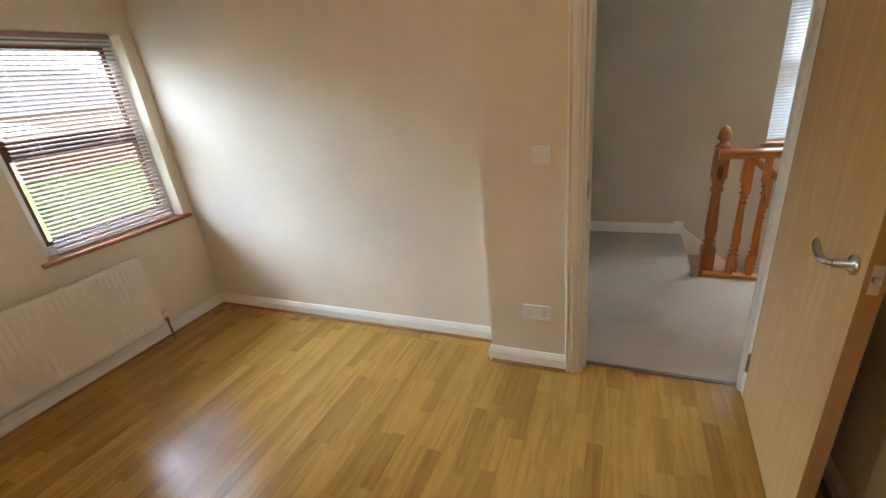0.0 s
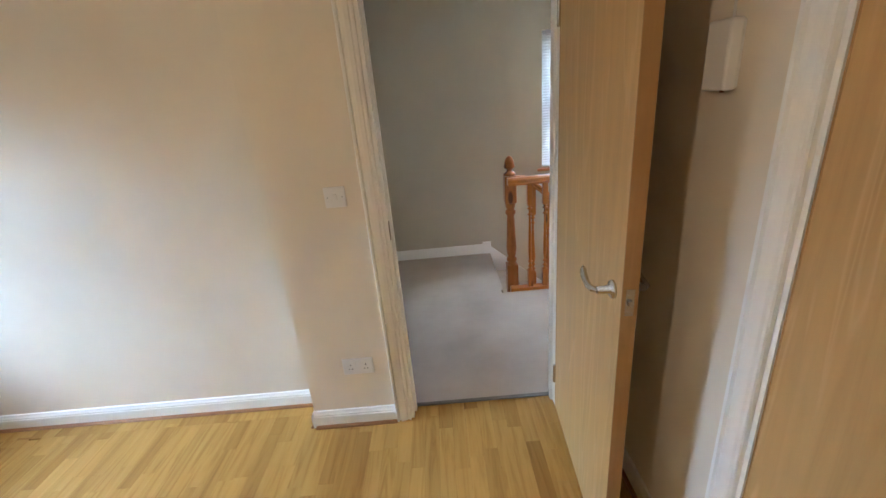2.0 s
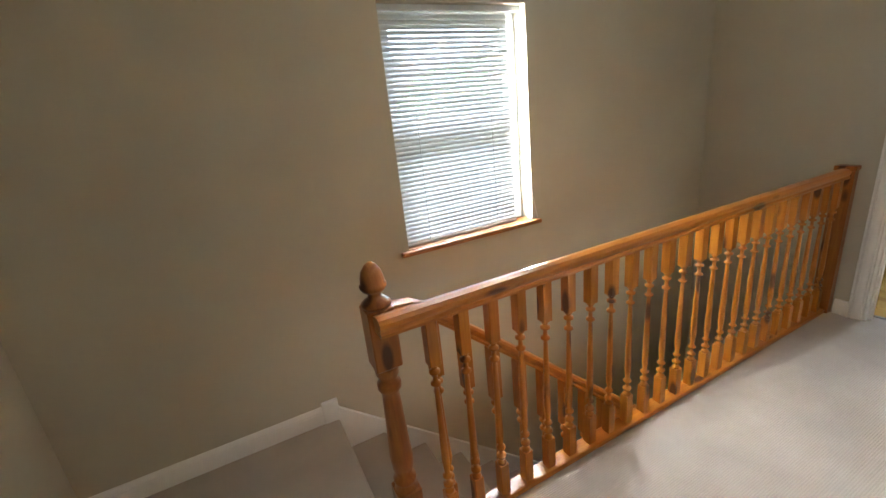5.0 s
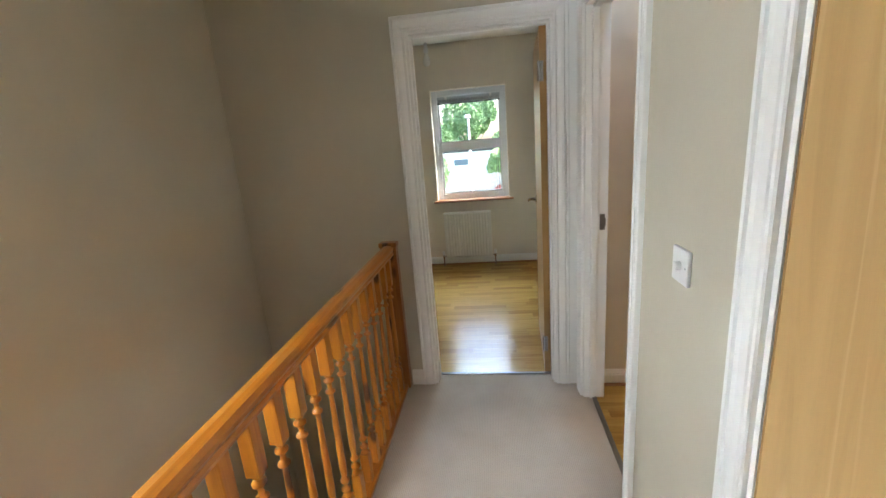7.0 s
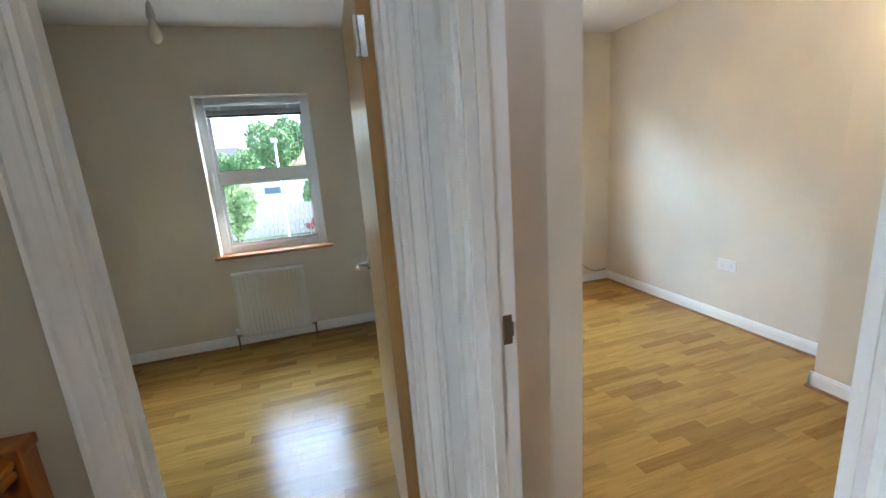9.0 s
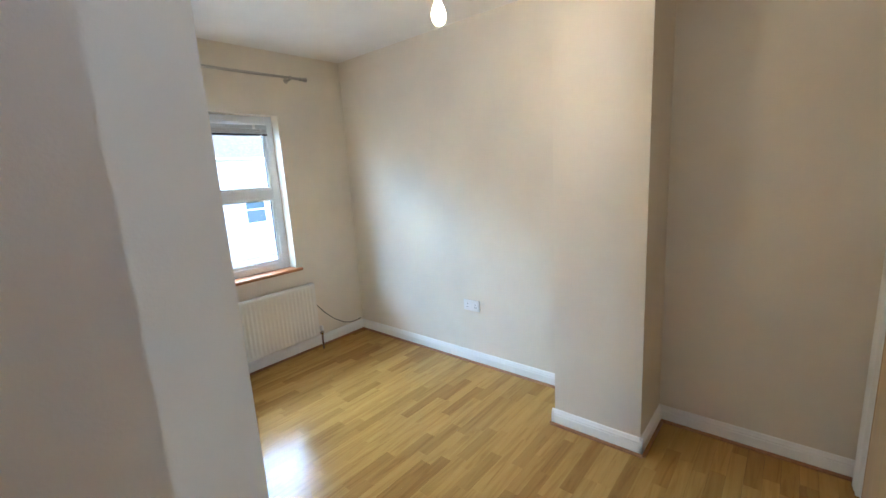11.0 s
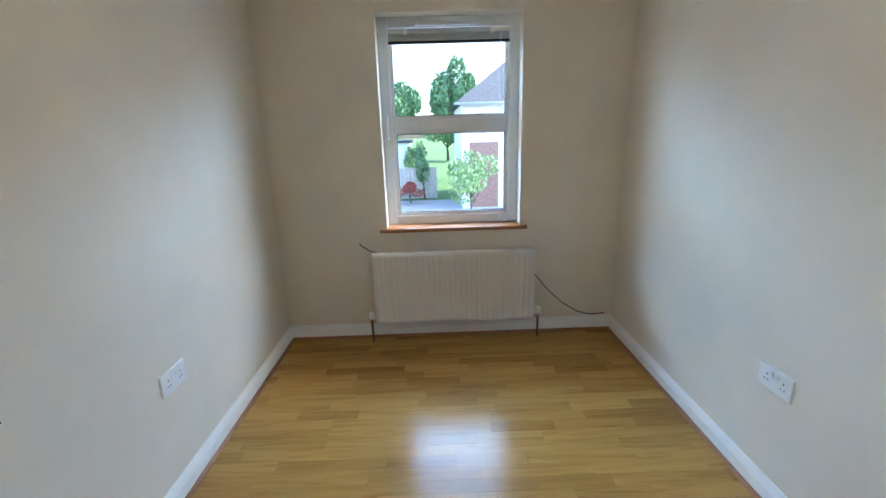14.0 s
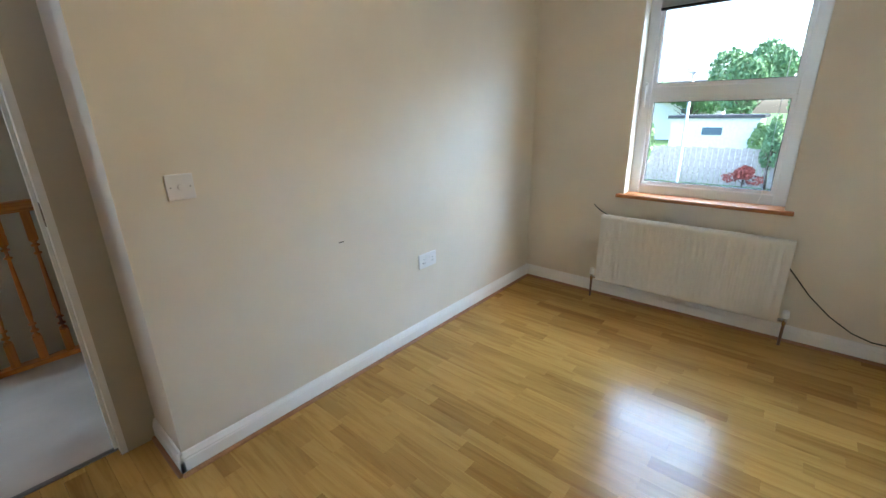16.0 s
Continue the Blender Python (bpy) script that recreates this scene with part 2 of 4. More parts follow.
def sweep(bm, points, radius, n=8, flat=1.0):
    """A rounded bar along points; radius may be a list."""
    pts = [Vector(p) for p in points]
    rad = radius if isinstance(radius, (list, tuple)) else [radius] * len(pts)
    rings = []
    for i, p in enumerate(pts):
        way = (pts[min(i + 1, len(pts) - 1)] - pts[max(i - 1, 0)]).normalized()
        side = way.cross(Vector((0, 0, 1)))
        side = side.normalized() if side.length > 1e-4 else Vector((1, 0, 0))
        up = side.cross(way)
        rings.append([bm.verts.new(p + side * rad[i] * math.cos(2 * math.pi * k / n) + up * rad[i] * flat * math.sin(2 * math.pi * k / n)) for k in range(n)])
    for a, b in zip(rings, rings[1:]):
        for k in range(n):
            bm.faces.new((a[k], a[(k + 1) % n], b[(k + 1) % n], b[k])).smooth = True
    bm.faces.new(rings[0][::-1])
    bm.faces.new(rings[-1])
    return bm


def extrude_profile(bm, profile, a, b, side):
    """A moulding: profile rows (out, up) drawn from a to b (floor points), out along side."""
    a, b, side = Vector(a), Vector(b), Vector(side)
    ends = [[bm.verts.new(p + side * o + Vector((0, 0, u))) for o, u in profile] for p in (a, b)]
    n = len(profile)
    for k in range(n):
        bm.faces.new((ends[0][k], ends[0][(k + 1) % n], ends[1][(k + 1) % n], ends[1][k]))
    bm.faces.new(ends[0][::-1])
    bm.faces.new(ends[1])
    return bm


def mesh_of(name, bm, mat):
    bmesh.ops.recalc_face_normals(bm, faces=bm.faces)
    me = bpy.data.meshes.new(name)
    bm.to_mesh(me)
    bm.free()
    me.materials.append(mat)
    return me


def part(name, bm, mat, parent=None, label=""):
    ob = new(name, mesh_of(name, bm, mat))
    if parent is not None:
        ob.parent = parent
    return tagged(ob, label)


def thing(name, label, category, group="", at=(0, 0, 0), rz=0.0):
    ob = new(name)
    ob.matrix_basis = pose(*at, 0, 0, rz)
    return tagged(ob, label, category, group)


def structure(name, bm, mat, label):
    return tagged(part(name, bm, mat), label, name.split("_")[0], kind="structure")


def wall_mesh(axis, p0, p1, a0, a1, z0, z1, holes=()):
    """A wall slab p0..p1 thick that runs a0..a1 along the other axis, with holes (a, b, low, high) cut through it."""
    bm = bmesh.new()
    cuts = sorted({a0, a1, *[v for h in holes for v in h[:2]]})
    ups = sorted({z0, z1, *[v for h in holes for v in h[2:]]})
    solid = {}
    for i, (a, b) in enumerate(zip(cuts, cuts[1:])):
        for j, (c, d) in enumerate(zip(ups, ups[1:])):
            m, n = (a + b) / 2, (c + d) / 2
            solid[i, j] = not any(h[0] < m < h[1] and h[2] < n < h[3] for h in holes)
    made = {}

    def vert(p, a, z):
        key = (p, a, z)
        if key not in made:
            made[key] = bm.verts.new((a, p, z) if axis == "y" else (p, a, z))
        return made[key]

    for (i, j), on in solid.items():
        if not on:
            continue
        a, b, c, d = cuts[i], cuts[i + 1], ups[j], ups[j + 1]
        for p in (p0, p1):
            bm.faces.new((vert(p, a, c), vert(p, b, c), vert(p, b, d), vert(p, a, d)))
        for (di, dj), (s, e) in {(-1, 0): ((a, c), (a, d)), (1, 0): ((b, c), (b, d)), (0, -1): ((a, c), (b, c)), (0, 1): ((a, d), (b, d))}.items():
            if not solid.get((i + di, j + dj), False):
                bm.faces.new((vert(p0, *s), vert(p0, *e), vert(p1, *e), vert(p1, *s)))
    return bm


# ---- structure ----
CEIL = 2.475
N_IN, R1N, R1REC, LS = 4.343, 2.195, 2.367, 2.444       # landing north face, bedroom north faces, landing south face
R1W, R1E, R1S = -2.59, 1.155, -1.9
XE_A, XE_B, XFAR = 3.86, 3.965, 6.447                     # landing end wall, far east face
R3N, R3S, R3W, RET = 2.035, -0.16, 2.94, 3.848

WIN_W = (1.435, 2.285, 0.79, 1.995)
WIN_N = (1.432, 2.238, 0.785, 1.925)
WIN_2 = (2.716, 3.547, 0.775, 2.005)
WIN_3 = (0.482, 1.332, 0.75, 1.995)
D1 = (0.234, 0.991)
DC = (1.572, 2.297)
D2 = (2.56, 3.305)
D3 = (2.948, 3.735)
DH = 2.0

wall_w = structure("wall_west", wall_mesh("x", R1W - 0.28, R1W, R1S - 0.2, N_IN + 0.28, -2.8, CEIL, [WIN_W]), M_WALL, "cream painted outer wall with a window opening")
structure("wall_bedroom_north_recess", wall_mesh("y", R1REC, R1REC + 0.1, R1W, -0.237, 0, CEIL), M_WALL, "cream painted plaster wall, set back")
structure("wall_bedroom_north", wall_mesh("y", R1N, R1N + 0.13, -0.237, R1E, 0, CEIL, [(*D1, -0.01, DH)]), M_WALL, "cream painted plaster wall with a doorway")
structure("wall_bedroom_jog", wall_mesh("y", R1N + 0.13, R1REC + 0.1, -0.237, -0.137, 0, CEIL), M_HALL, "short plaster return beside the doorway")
structure("wall_bedroom_east", wall_mesh("x", R1E, R1E + 0.12, R1S, R1N + 0.13, 0, CEIL, [(0.505, 1.265, -0.01, DH)]), M_WALL, "cream painted wall with a wooden door")
structure("wall_bedroom_south", wall_mesh("y", R1S - 0.2, R1S, R1W, R1E + 0.12, 0, CEIL), M_WALL, "plain cream wall behind the start")
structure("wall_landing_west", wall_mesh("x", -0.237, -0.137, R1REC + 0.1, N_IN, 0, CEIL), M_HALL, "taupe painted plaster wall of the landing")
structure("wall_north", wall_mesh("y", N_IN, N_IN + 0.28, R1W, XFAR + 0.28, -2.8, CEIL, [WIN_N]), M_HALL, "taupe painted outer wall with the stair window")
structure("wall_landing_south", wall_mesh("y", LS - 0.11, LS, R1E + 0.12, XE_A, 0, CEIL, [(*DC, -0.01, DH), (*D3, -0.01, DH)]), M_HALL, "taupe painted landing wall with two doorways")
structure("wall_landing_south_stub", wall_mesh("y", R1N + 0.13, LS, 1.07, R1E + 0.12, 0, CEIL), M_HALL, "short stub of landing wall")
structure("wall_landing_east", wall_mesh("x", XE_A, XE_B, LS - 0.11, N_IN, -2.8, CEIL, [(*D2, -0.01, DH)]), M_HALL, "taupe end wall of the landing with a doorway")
structure("wall_between_bedrooms", wall_mesh("y", R3N, R3N + 0.1, RET, XFAR, 0, CEIL), M_WALL, "cream partition wall between the two east rooms")
structure("wall_alcove_return", wall_mesh("x", RET, XE_B - 0.03, R3N + 0.1, LS - 0.11, 0, CEIL), M_WALL, "plaster return beside the doorway")
structure("wall_east", wall_mesh("x", XFAR, XFAR + 0.28, R3S - 0.4, N_IN, -2.8, CEIL, [WIN_2, WIN_3]), M_WALL, "cream painted outer wall with two windows")
structure("wall_south", wall_mesh("y", R3S - 0.2, R3S, R3W - 0.12, XFAR, 0, CEIL), M_WALL, "cream painted side wall of the bedroom")
structure("wall_pier", wall_mesh("y", R3S, 0.22, 3.765, 4.23, 0, CEIL), M_WALL, "cream painted boxed pier against the wall")
structure("wall_bedroom_west", wall_mesh("x", R3W - 0.12, R3W, R3S, LS - 0.11, 0, CEIL, [(-0.04, 0.72, -0.01, DH)]), M_WALL, "cream painted wall with a cupboard door")
structure("wall_cupboard_back", wall_mesh("x", R1E + 0.5, R1E + 0.6, R3S, LS - 0.11, 0, CEIL), M_WALL, "plain back wall of the cupboard")

FL = -0.12
structure("floor_bedroom_west", boxes((R1W, R1S, FL, R1E, R1N + 0.085, -0.009), (R1W, R1N + 0.085, FL, -0.237, R1REC, -0.009)), M_DARK, "underlay below the laminate floor")
structure("floor_bedroom_east", boxes((R3W, R3S, FL, XFAR, LS - 0.055, -0.009)), M_DARK, "underlay below the laminate floor")
structure("floor_boxroom", boxes((XE_A + 0.10, R3N + 0.1, FL, XFAR, N_IN, -0.009)), M_DARK, "underlay below the laminate floor")
structure("floor_landing", boxes((-0.137, R1N + 0.085, FL, 1.07, 3.465, 0.0), (-0.137, 3.465, FL, 0.90, N_IN, 0.0), (1.07, LS - 0.055, FL, XE_A + 0.10, 3.465, 0.0)), M_CARPET, "beige ribbed carpet on the landing")
structure("floor_downstairs", boxes((R1W, R1S, -2.75, XFAR, N_IN, -2.6)), M_CARPET, "carpeted floor at the foot of the stairs")
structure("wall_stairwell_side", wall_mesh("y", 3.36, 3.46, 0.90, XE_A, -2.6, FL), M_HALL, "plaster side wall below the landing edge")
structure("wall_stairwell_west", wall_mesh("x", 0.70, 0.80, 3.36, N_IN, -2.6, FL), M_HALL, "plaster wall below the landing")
for nm, x0, y0, x1, y1 in (("ceiling_bedroom_west", R1W - 0.28, R1S - 0.2, R1E + 0.12, R1REC + 0.1), ("ceiling_landing", -0.28, R1REC + 0.1, XE_A, N_IN + 0.28), ("ceiling_boxroom", XE_A, R3N + 0.1, XFAR + 0.28, N_IN + 0.28), ("ceiling_bedroom_east", R1E + 0.12, -0.47, XFAR + 0.28, R3N + 0.1)):
    structure(nm, boxes((x0, y0, CEIL, x1, y1, CEIL + 0.15)), M_CEIL, "flat white painted ceiling")

structure("floor_cupboard", boxes((R1E + 0.12, R3S, FL, R3W - 0.12, LS - 0.11, 0.0)), M_CARPET, "plain floor of the closed cupboard room")
structure("wall_cupboard_south", wall_mesh("y", R3S - 0.2, R3S, R1E + 0.12, R3W - 0.12, 0, CEIL), M_WALL, "plain wall closing the cupboard room")
structure("ceiling_roof_void", boxes((R1W - 0.28, R1REC + 0.1, CEIL, -0.2375, N_IN + 0.28, CEIL + 0.15)), M_CEIL, "flat white painted ceiling")

# skirting boards with a moulded top, and the thin wooden bead along the laminate
SKIRT = [(0, 0), (0.016, 0), (0.016, 0.062), (0.0125, 0.067), (0.0145, 0.073), (0.010, 0.081), (0.006, 0.091), (0, 0.095)]
BEAD = [(0.016, 0), (0.030, 0), (0.029, 0.007), (0.024, 0.012), (0.016, 0.014)]


def skirting(a, b, side, bead=True):
    s = structure("baseboard", extrude_profile(bmesh.new(), SKIRT, (*a, 0), (*b, 0), (*side, 0)), M_TRIM, "white gloss moulded skirting board")
    if bead:
        part("floor_bead", extrude_profile(bmesh.new(), BEAD, (*a, 0), (*b, 0), (*side, 0)), M_BEAD, s, "thin brown wooden edging strip")


skirting((R1W, R1REC), (-0.237, R1REC), (0, -1))
skirting((-0.237, R1REC - 0.016), (-0.237, R1N - 0.016), (-1, 0))
skirting((-0.237, R1N), (D1[0] - 0.062, R1N), (0, -1))
skirting((R1W, R1S), (R1W, R1REC), (1, 0))
skirting((R1E, 1.325), (R1E, R1N), (-1, 0))
skirting((R1E, R1S), (R1E, 0.445), (-1, 0))
skirting((R1W, R1S), (R1E, R1S), (0, 1))
skirting((-0.137, N_IN), (0.88, N_IN), (0, -1), False)
skirting((-0.137, R1REC + 0.1), (-0.137, N_IN), (1, 0), False)
skirting((DC[1] + 0.065, LS), (D3[0] - 0.065, LS), (0, 1), False)
skirting((XE_A, D2[1] + 0.065), (XE_A, 3.44), (-1, 0), False)
skirting((RET, LS - 0.11), (RET, R3N - 0.016), (-1, 0))
skirting((RET - 0.016, R3N), (XFAR, R3N), (0, -1))
skirting((XFAR, R3S), (XFAR, R3N), (-1, 0))
skirting((4.23, R3S), (XFAR, R3S), (0, 1))
skirting((4.23, R3S), (4.23, 0.236), (1, 0))
skirting((3.749, 0.22), (4.246, 0.22), (0, 1))
skirting((3.765, R3S), (3.765, 0.236), (-1, 0))
skirting((R3W, R3S), (3.765, R3S), (0, 1))
skirting((R3W, 0.79), (R3W, LS - 0.11), (1, 0))
skirting((XFAR, R3N + 0.1), (XFAR, N_IN), (-1, 0))
skirting((XE_B, R3N + 0.1), (XFAR, R3N + 0.1), (0, 1))
skirting((XE_B, N_IN), (XFAR, N_IN), (0, -1))

structure("trim_corner", boxes((XE_A - 0.013, LS + 0.0005, 0, XE_A - 0.0005, D2[0] - 0.066, DH + 0.055), (D3[1] + 0.066, LS + 0.0005, 0, XE_A - 0.0135, LS + 0.012, DH + 0.055), bevel=0.002), M_TRIM, "white gloss timber filling the corner between two door frames")

# ---- doorways and doors ----
ARCH = [(0, 0), (0, 0.010), (0.003, 0.014), (0.010, 0.015), (0.013, 0.008), (0.017, 0.008), (0.022, 0.013), (0.036, 0.018), (0.050, 0.019), (0.053, 0.012), (0.057, 0.012), (0.061, 0.020), (0.070, 0.021), (0.073, 0.016), (0.073, 0)]


def architrave(ob, axis, plane, out, a0, a1, top):
    """A moulded frame round an opening a0..a1 on a wall face; out is +1 or -1 along the wall's normal."""
    def spot(a, z, o):
        return (a, plane + out * o, z) if axis == "y" else (plane + out * o, a, z)
    bm = bmesh.new()
    cols = []
    for w, o in ARCH:
        path = [(a0 - w, 0), (a0 - w, top + w), (a1 + w, top + w), (a1 + w, 0)]
        cols.append([bm.verts.new(spot(a, z, o)) for a, z in path])
    for p, q in zip(cols, cols[1:]):
        for k in range(3):
            bm.faces.new((p[k], p[k + 1], q[k + 1], q[k]))
    part("architrave", bm, M_TRIM, ob)


def lining(ob, axis, p0, p1, a0, a1, top, stop_at):
    """The frame inside an opening, with its door stop."""
    t, s = 0.022, 0.012
    rows = [(a0, a0 + t, 0, top), (a1 - t, a1, 0, top), (a0 + t, a1 - t, top - t, top)]
    stops = [(a0 + t, a0 + t + s, 0, top - t), (a1 - t - s, a1 - t, 0, top - t), (a0 + t + s, a1 - t - s, top - t - s, top - t)]
    bm = bmesh.new()
    for (a, b, c, d) in rows:
        box(bm, *((a, p0, c, b, p1, d) if axis == "y" else (p0, a, c, p1, b, d)))
    part("door_lining", bm, M_TRIM, ob)
    bm = bmesh.new()
    q0, q1 = stop_at
    for (a, b, c, d) in stops:
        box(bm, *((a, q0, c, b, q1, d) if axis == "y" else (q0, a, c, q1, b, d)), bevel=0.001, seg=1)
    part("door_stop_bead", bm, M_TRIM, ob)


def lever(parent, x, y, z, out, to):
    """A scrolled lever on a round rose; out: side of the leaf (+1/-1 along local y), to: way the lever points along local x."""
    face = Matrix.Rotation(radians(-90 * out), 3, "X")
    h = part("handle", lathe(bmesh.new(), [(0.026, 0), (0.026, 0.006), (0.022, 0.010), (0.012, 0.011), (0.010, 0.045)], (x, y, z), face, 18), M_CHROME, parent, "satin chrome scrolled lever handle")
    pts = [(x, y + out * 0.040, z), (x + to * 0.012, y + out * 0.052, z - 0.001), (x + to * 0.036, y + out * 0.056, z - 0.003), (x + to * 0.062, y + out * 0.056, z + 0.000), (x + to * 0.083, y + out * 0.055, z + 0.007), (x + to * 0.099, y + out * 0.053, z + 0.017), (x + to * 0.112, y + out * 0.050, z + 0.022)]
    part("lever", sweep(bmesh.new(), pts, [0.010, 0.0105, 0.010, 0.0095, 0.010, 0.0085, 0.004], 10, 0.8), M_CHROME, h)


def door_leaf(label, at, rz, width=0.75, swing=1):
    """A flush veneered door; its hinge edge stands at the origin and the leaf runs along local +x, local y is its thickness."""
    d = thing("door", label, "door", at=at, rz=rz)
    part("leaf", box(bmesh.new(), 0.005, 0.001, 0.008, width - 0.005, 0.039, 1.975), M_DOOR, d)
    part("lipping", boxes((0.001, 0, 0.008, 0.005, 0.04, 1.975), (width - 0.005, 0, 0.008, width - 0.001, 0.04, 1.975)), M_EDGE, d, "darker solid wood door edge")
    lever(d, width - 0.065, 0.039, 1.0, 1, -1)
    lever(d, width - 0.065, 0.001, 1.0, -1, -1)
    part("latch_plate", boxes((width - 0.0012, 0.009, 0.955, width + 0.0004, 0.031, 1.03)), M_CHROME, d, "satin metal latch plate")
    part("latch_bolt", boxes((width, 0.014, 0.985, width + 0.009, 0.026, 1.0), bevel=0.002), M_CHROME, d)
    for z in (0.20, 1.76):
        y = -0.004 if swing > 0 else 0.044
        hb = lathe(bmesh.new(), [(0.006, -0.05), (0.007, -0.048), (0.007, 0.048), (0.006, 0.05)], (0.0, y, z), None, 10)
        part("hinge", box(hb, -0.0005, min(y, 0.02), z - 0.05, 0.0015, max(y, 0.02), z + 0.05), M_CHROME, d, "dull steel butt hinge")
    return d


def strike(ob, axis, p, a, out):
    bm = boxes((a - 0.0015, p - 0.012, 0.955, a + 0.0015, p + 0.012, 1.035)) if axis == "y" else boxes((p - 0.012, a - 0.0015, 0.955, p + 0.012, a + 0.0015, 1.035))
    k = part("strike_plate", bm, M_DULL, ob, "dull metal strike plate")
    part("strike_lip", boxes((a - 0.003, p + out * 0.012 - 0.004, 0.975, a + 0.003, p + out * 0.012 + 0.004, 1.015), bevel=0.001), M_DULL, k)


def doorway(name, label):
    return tagged(new(name), label, "door frame", kind="structure")


f1 = doorway("door_frame_1", "white gloss moulded door frame")
lining(f1, "y", R1N, R1N + 0.13, *D1, DH, (R1N + 0.045, R1N + 0.075))
architrave(f1, "y", R1N, -1, D1[0] + 0.008, D1[1] - 0.008, DH - 0.008)
architrave(f1, "y", R1N + 0.13, 1, D1[0] + 0.008, D1[1] - 0.008, DH - 0.008)
strike(f1, "y", R1N + 0.022, D1[0] + 0.023, -1)
fc = doorway("door_frame_2", "white gloss moulded door frame")
lining(fc, "y", LS - 0.11, LS, *DC, DH, (LS - 0.075, LS - 0.05))
architrave(fc, "y", LS, 1, DC[0] + 0.008, DC[1] - 0.008, DH - 0.008)
f2 = doorway("door_frame_3", "white gloss moulded door frame")
lining(f2, "x", XE_A, XE_B, *D2, DH, (XE_A + 0.03, XE_A + 0.06))
architrave(f2, "x", XE_A, -1, D2[0] + 0.008, D2[1] - 0.008, DH - 0.008)
architrave(f2, "x", XE_B, 1, D2[0] + 0.008, D2[1] - 0.008, DH - 0.008)
f3 = doorway("door_frame_4", "white gloss moulded door frame")
lining(f3, "y", LS - 0.11, LS, *D3, DH, (LS - 0.06, LS - 0.03))
architrave(f3, "y", LS, 1, D3[0] + 0.008, D3[1] - 0.008, DH - 0.008)
strike(f3, "y", LS - 0.085, D3[1] - 0.023, -1)
fe = doorway("door_frame_5", "white gloss moulded door frame")
lining(fe, "x", R1E, R1E + 0.12, 0.505, 1.265, DH, (R1E + 0.045, R1E + 0.07))
architrave(fe, "x", R1E, -1, 0.513, 1.257, DH - 0.008)
fw = doorway("door_frame_6", "white gloss moulded door frame")
lining(fw, "x", R3W - 0.12, R3W, -0.04, 0.72, DH, (R3W - 0.07, R3W - 0.045))
architrave(fw, "x", R3W, 1, -0.032, 0.712, DH - 0.008)

door_leaf("oak veneer flush door standing wide open", (D1[1] - 0.024, R1N - 0.002, 0), -93.5, 0.745, swing=1)
door_leaf("closed oak veneer flush door off the landing", (DC[1] - 0.024, LS - 0.002, 0), 180, 0.708, swing=-1)
door_leaf("oak veneer flush door opened into the box room", (XE_B + 0.002, D2[0] + 0.024, 0), -3, 0.708, swing=-1)
door_leaf("oak veneer flush door opened into the bedroom", (D3[0] + 0.024, LS - 0.112, 0), -92, 0.735, swing=-1)
door_leaf("closed oak veneer door in the bedroom wall", (R1E + 0.002, 1.241, 0), -90, 0.708, swing=-1)
door_leaf("closed oak veneer cupboard door in the bedroom wall", (R3W - 0.002, -0.016, 0), 90, 0.708, swing=-1)

for nm, row in (("threshold_strip_1", (D1[0] + 0.022, R1N + 0.075, 0, D1[1] - 0.022, R1N + 0.10, 0.006)), ("threshold_strip_2", (XE_A + 0.09, D2[0] + 0.022, 0, XE_A + 0.115, D2[1] - 0.022, 0.006)), ("threshold_strip_3", (D3[0] + 0.022, LS - 0.068, 0, D3[1] - 0.022, LS - 0.043, 0.006))):
    structure(nm, boxes(row, bevel=0.0025), M_DULL, "thin metal carpet strip in the doorway")

# ---- windows ----


def blind_slats(win, mat, axis, p, a0, a1, z0, z1, tilt, pitch=0.025, depth=0.025, group="slat"):
    """Separate curved slats that share one mesh."""
    bm = bmesh.new()
    half = (a1 - a0) / 2
    rows = [(-depth / 2, 0), (-depth / 4, 0.0016), (0, 0.0022), (depth / 4, 0.0016), (depth / 2, 0)]
    for up in (0, 0.0007):
        vs = [[bm.verts.new((s * half, y, z + up)) for y, z in rows] for s in (-1, 1)]
        for k in range(4):
            bm.faces.new((vs[0][k], vs[0][k + 1], vs[1][k + 1], vs[1][k]))
    me = mesh_of("slat", bm, mat)
    z = z0
    while z < z1:
        s = new("slat", me)
        s.parent = win
        c = (a0 + a1) / 2
        s.matrix_basis = pose(c, p, z, tilt, 0, 0) if axis == "y" else pose(p, c, z, 0, 0, 90) @ pose(0, 0, 0, tilt)
        z += pitch


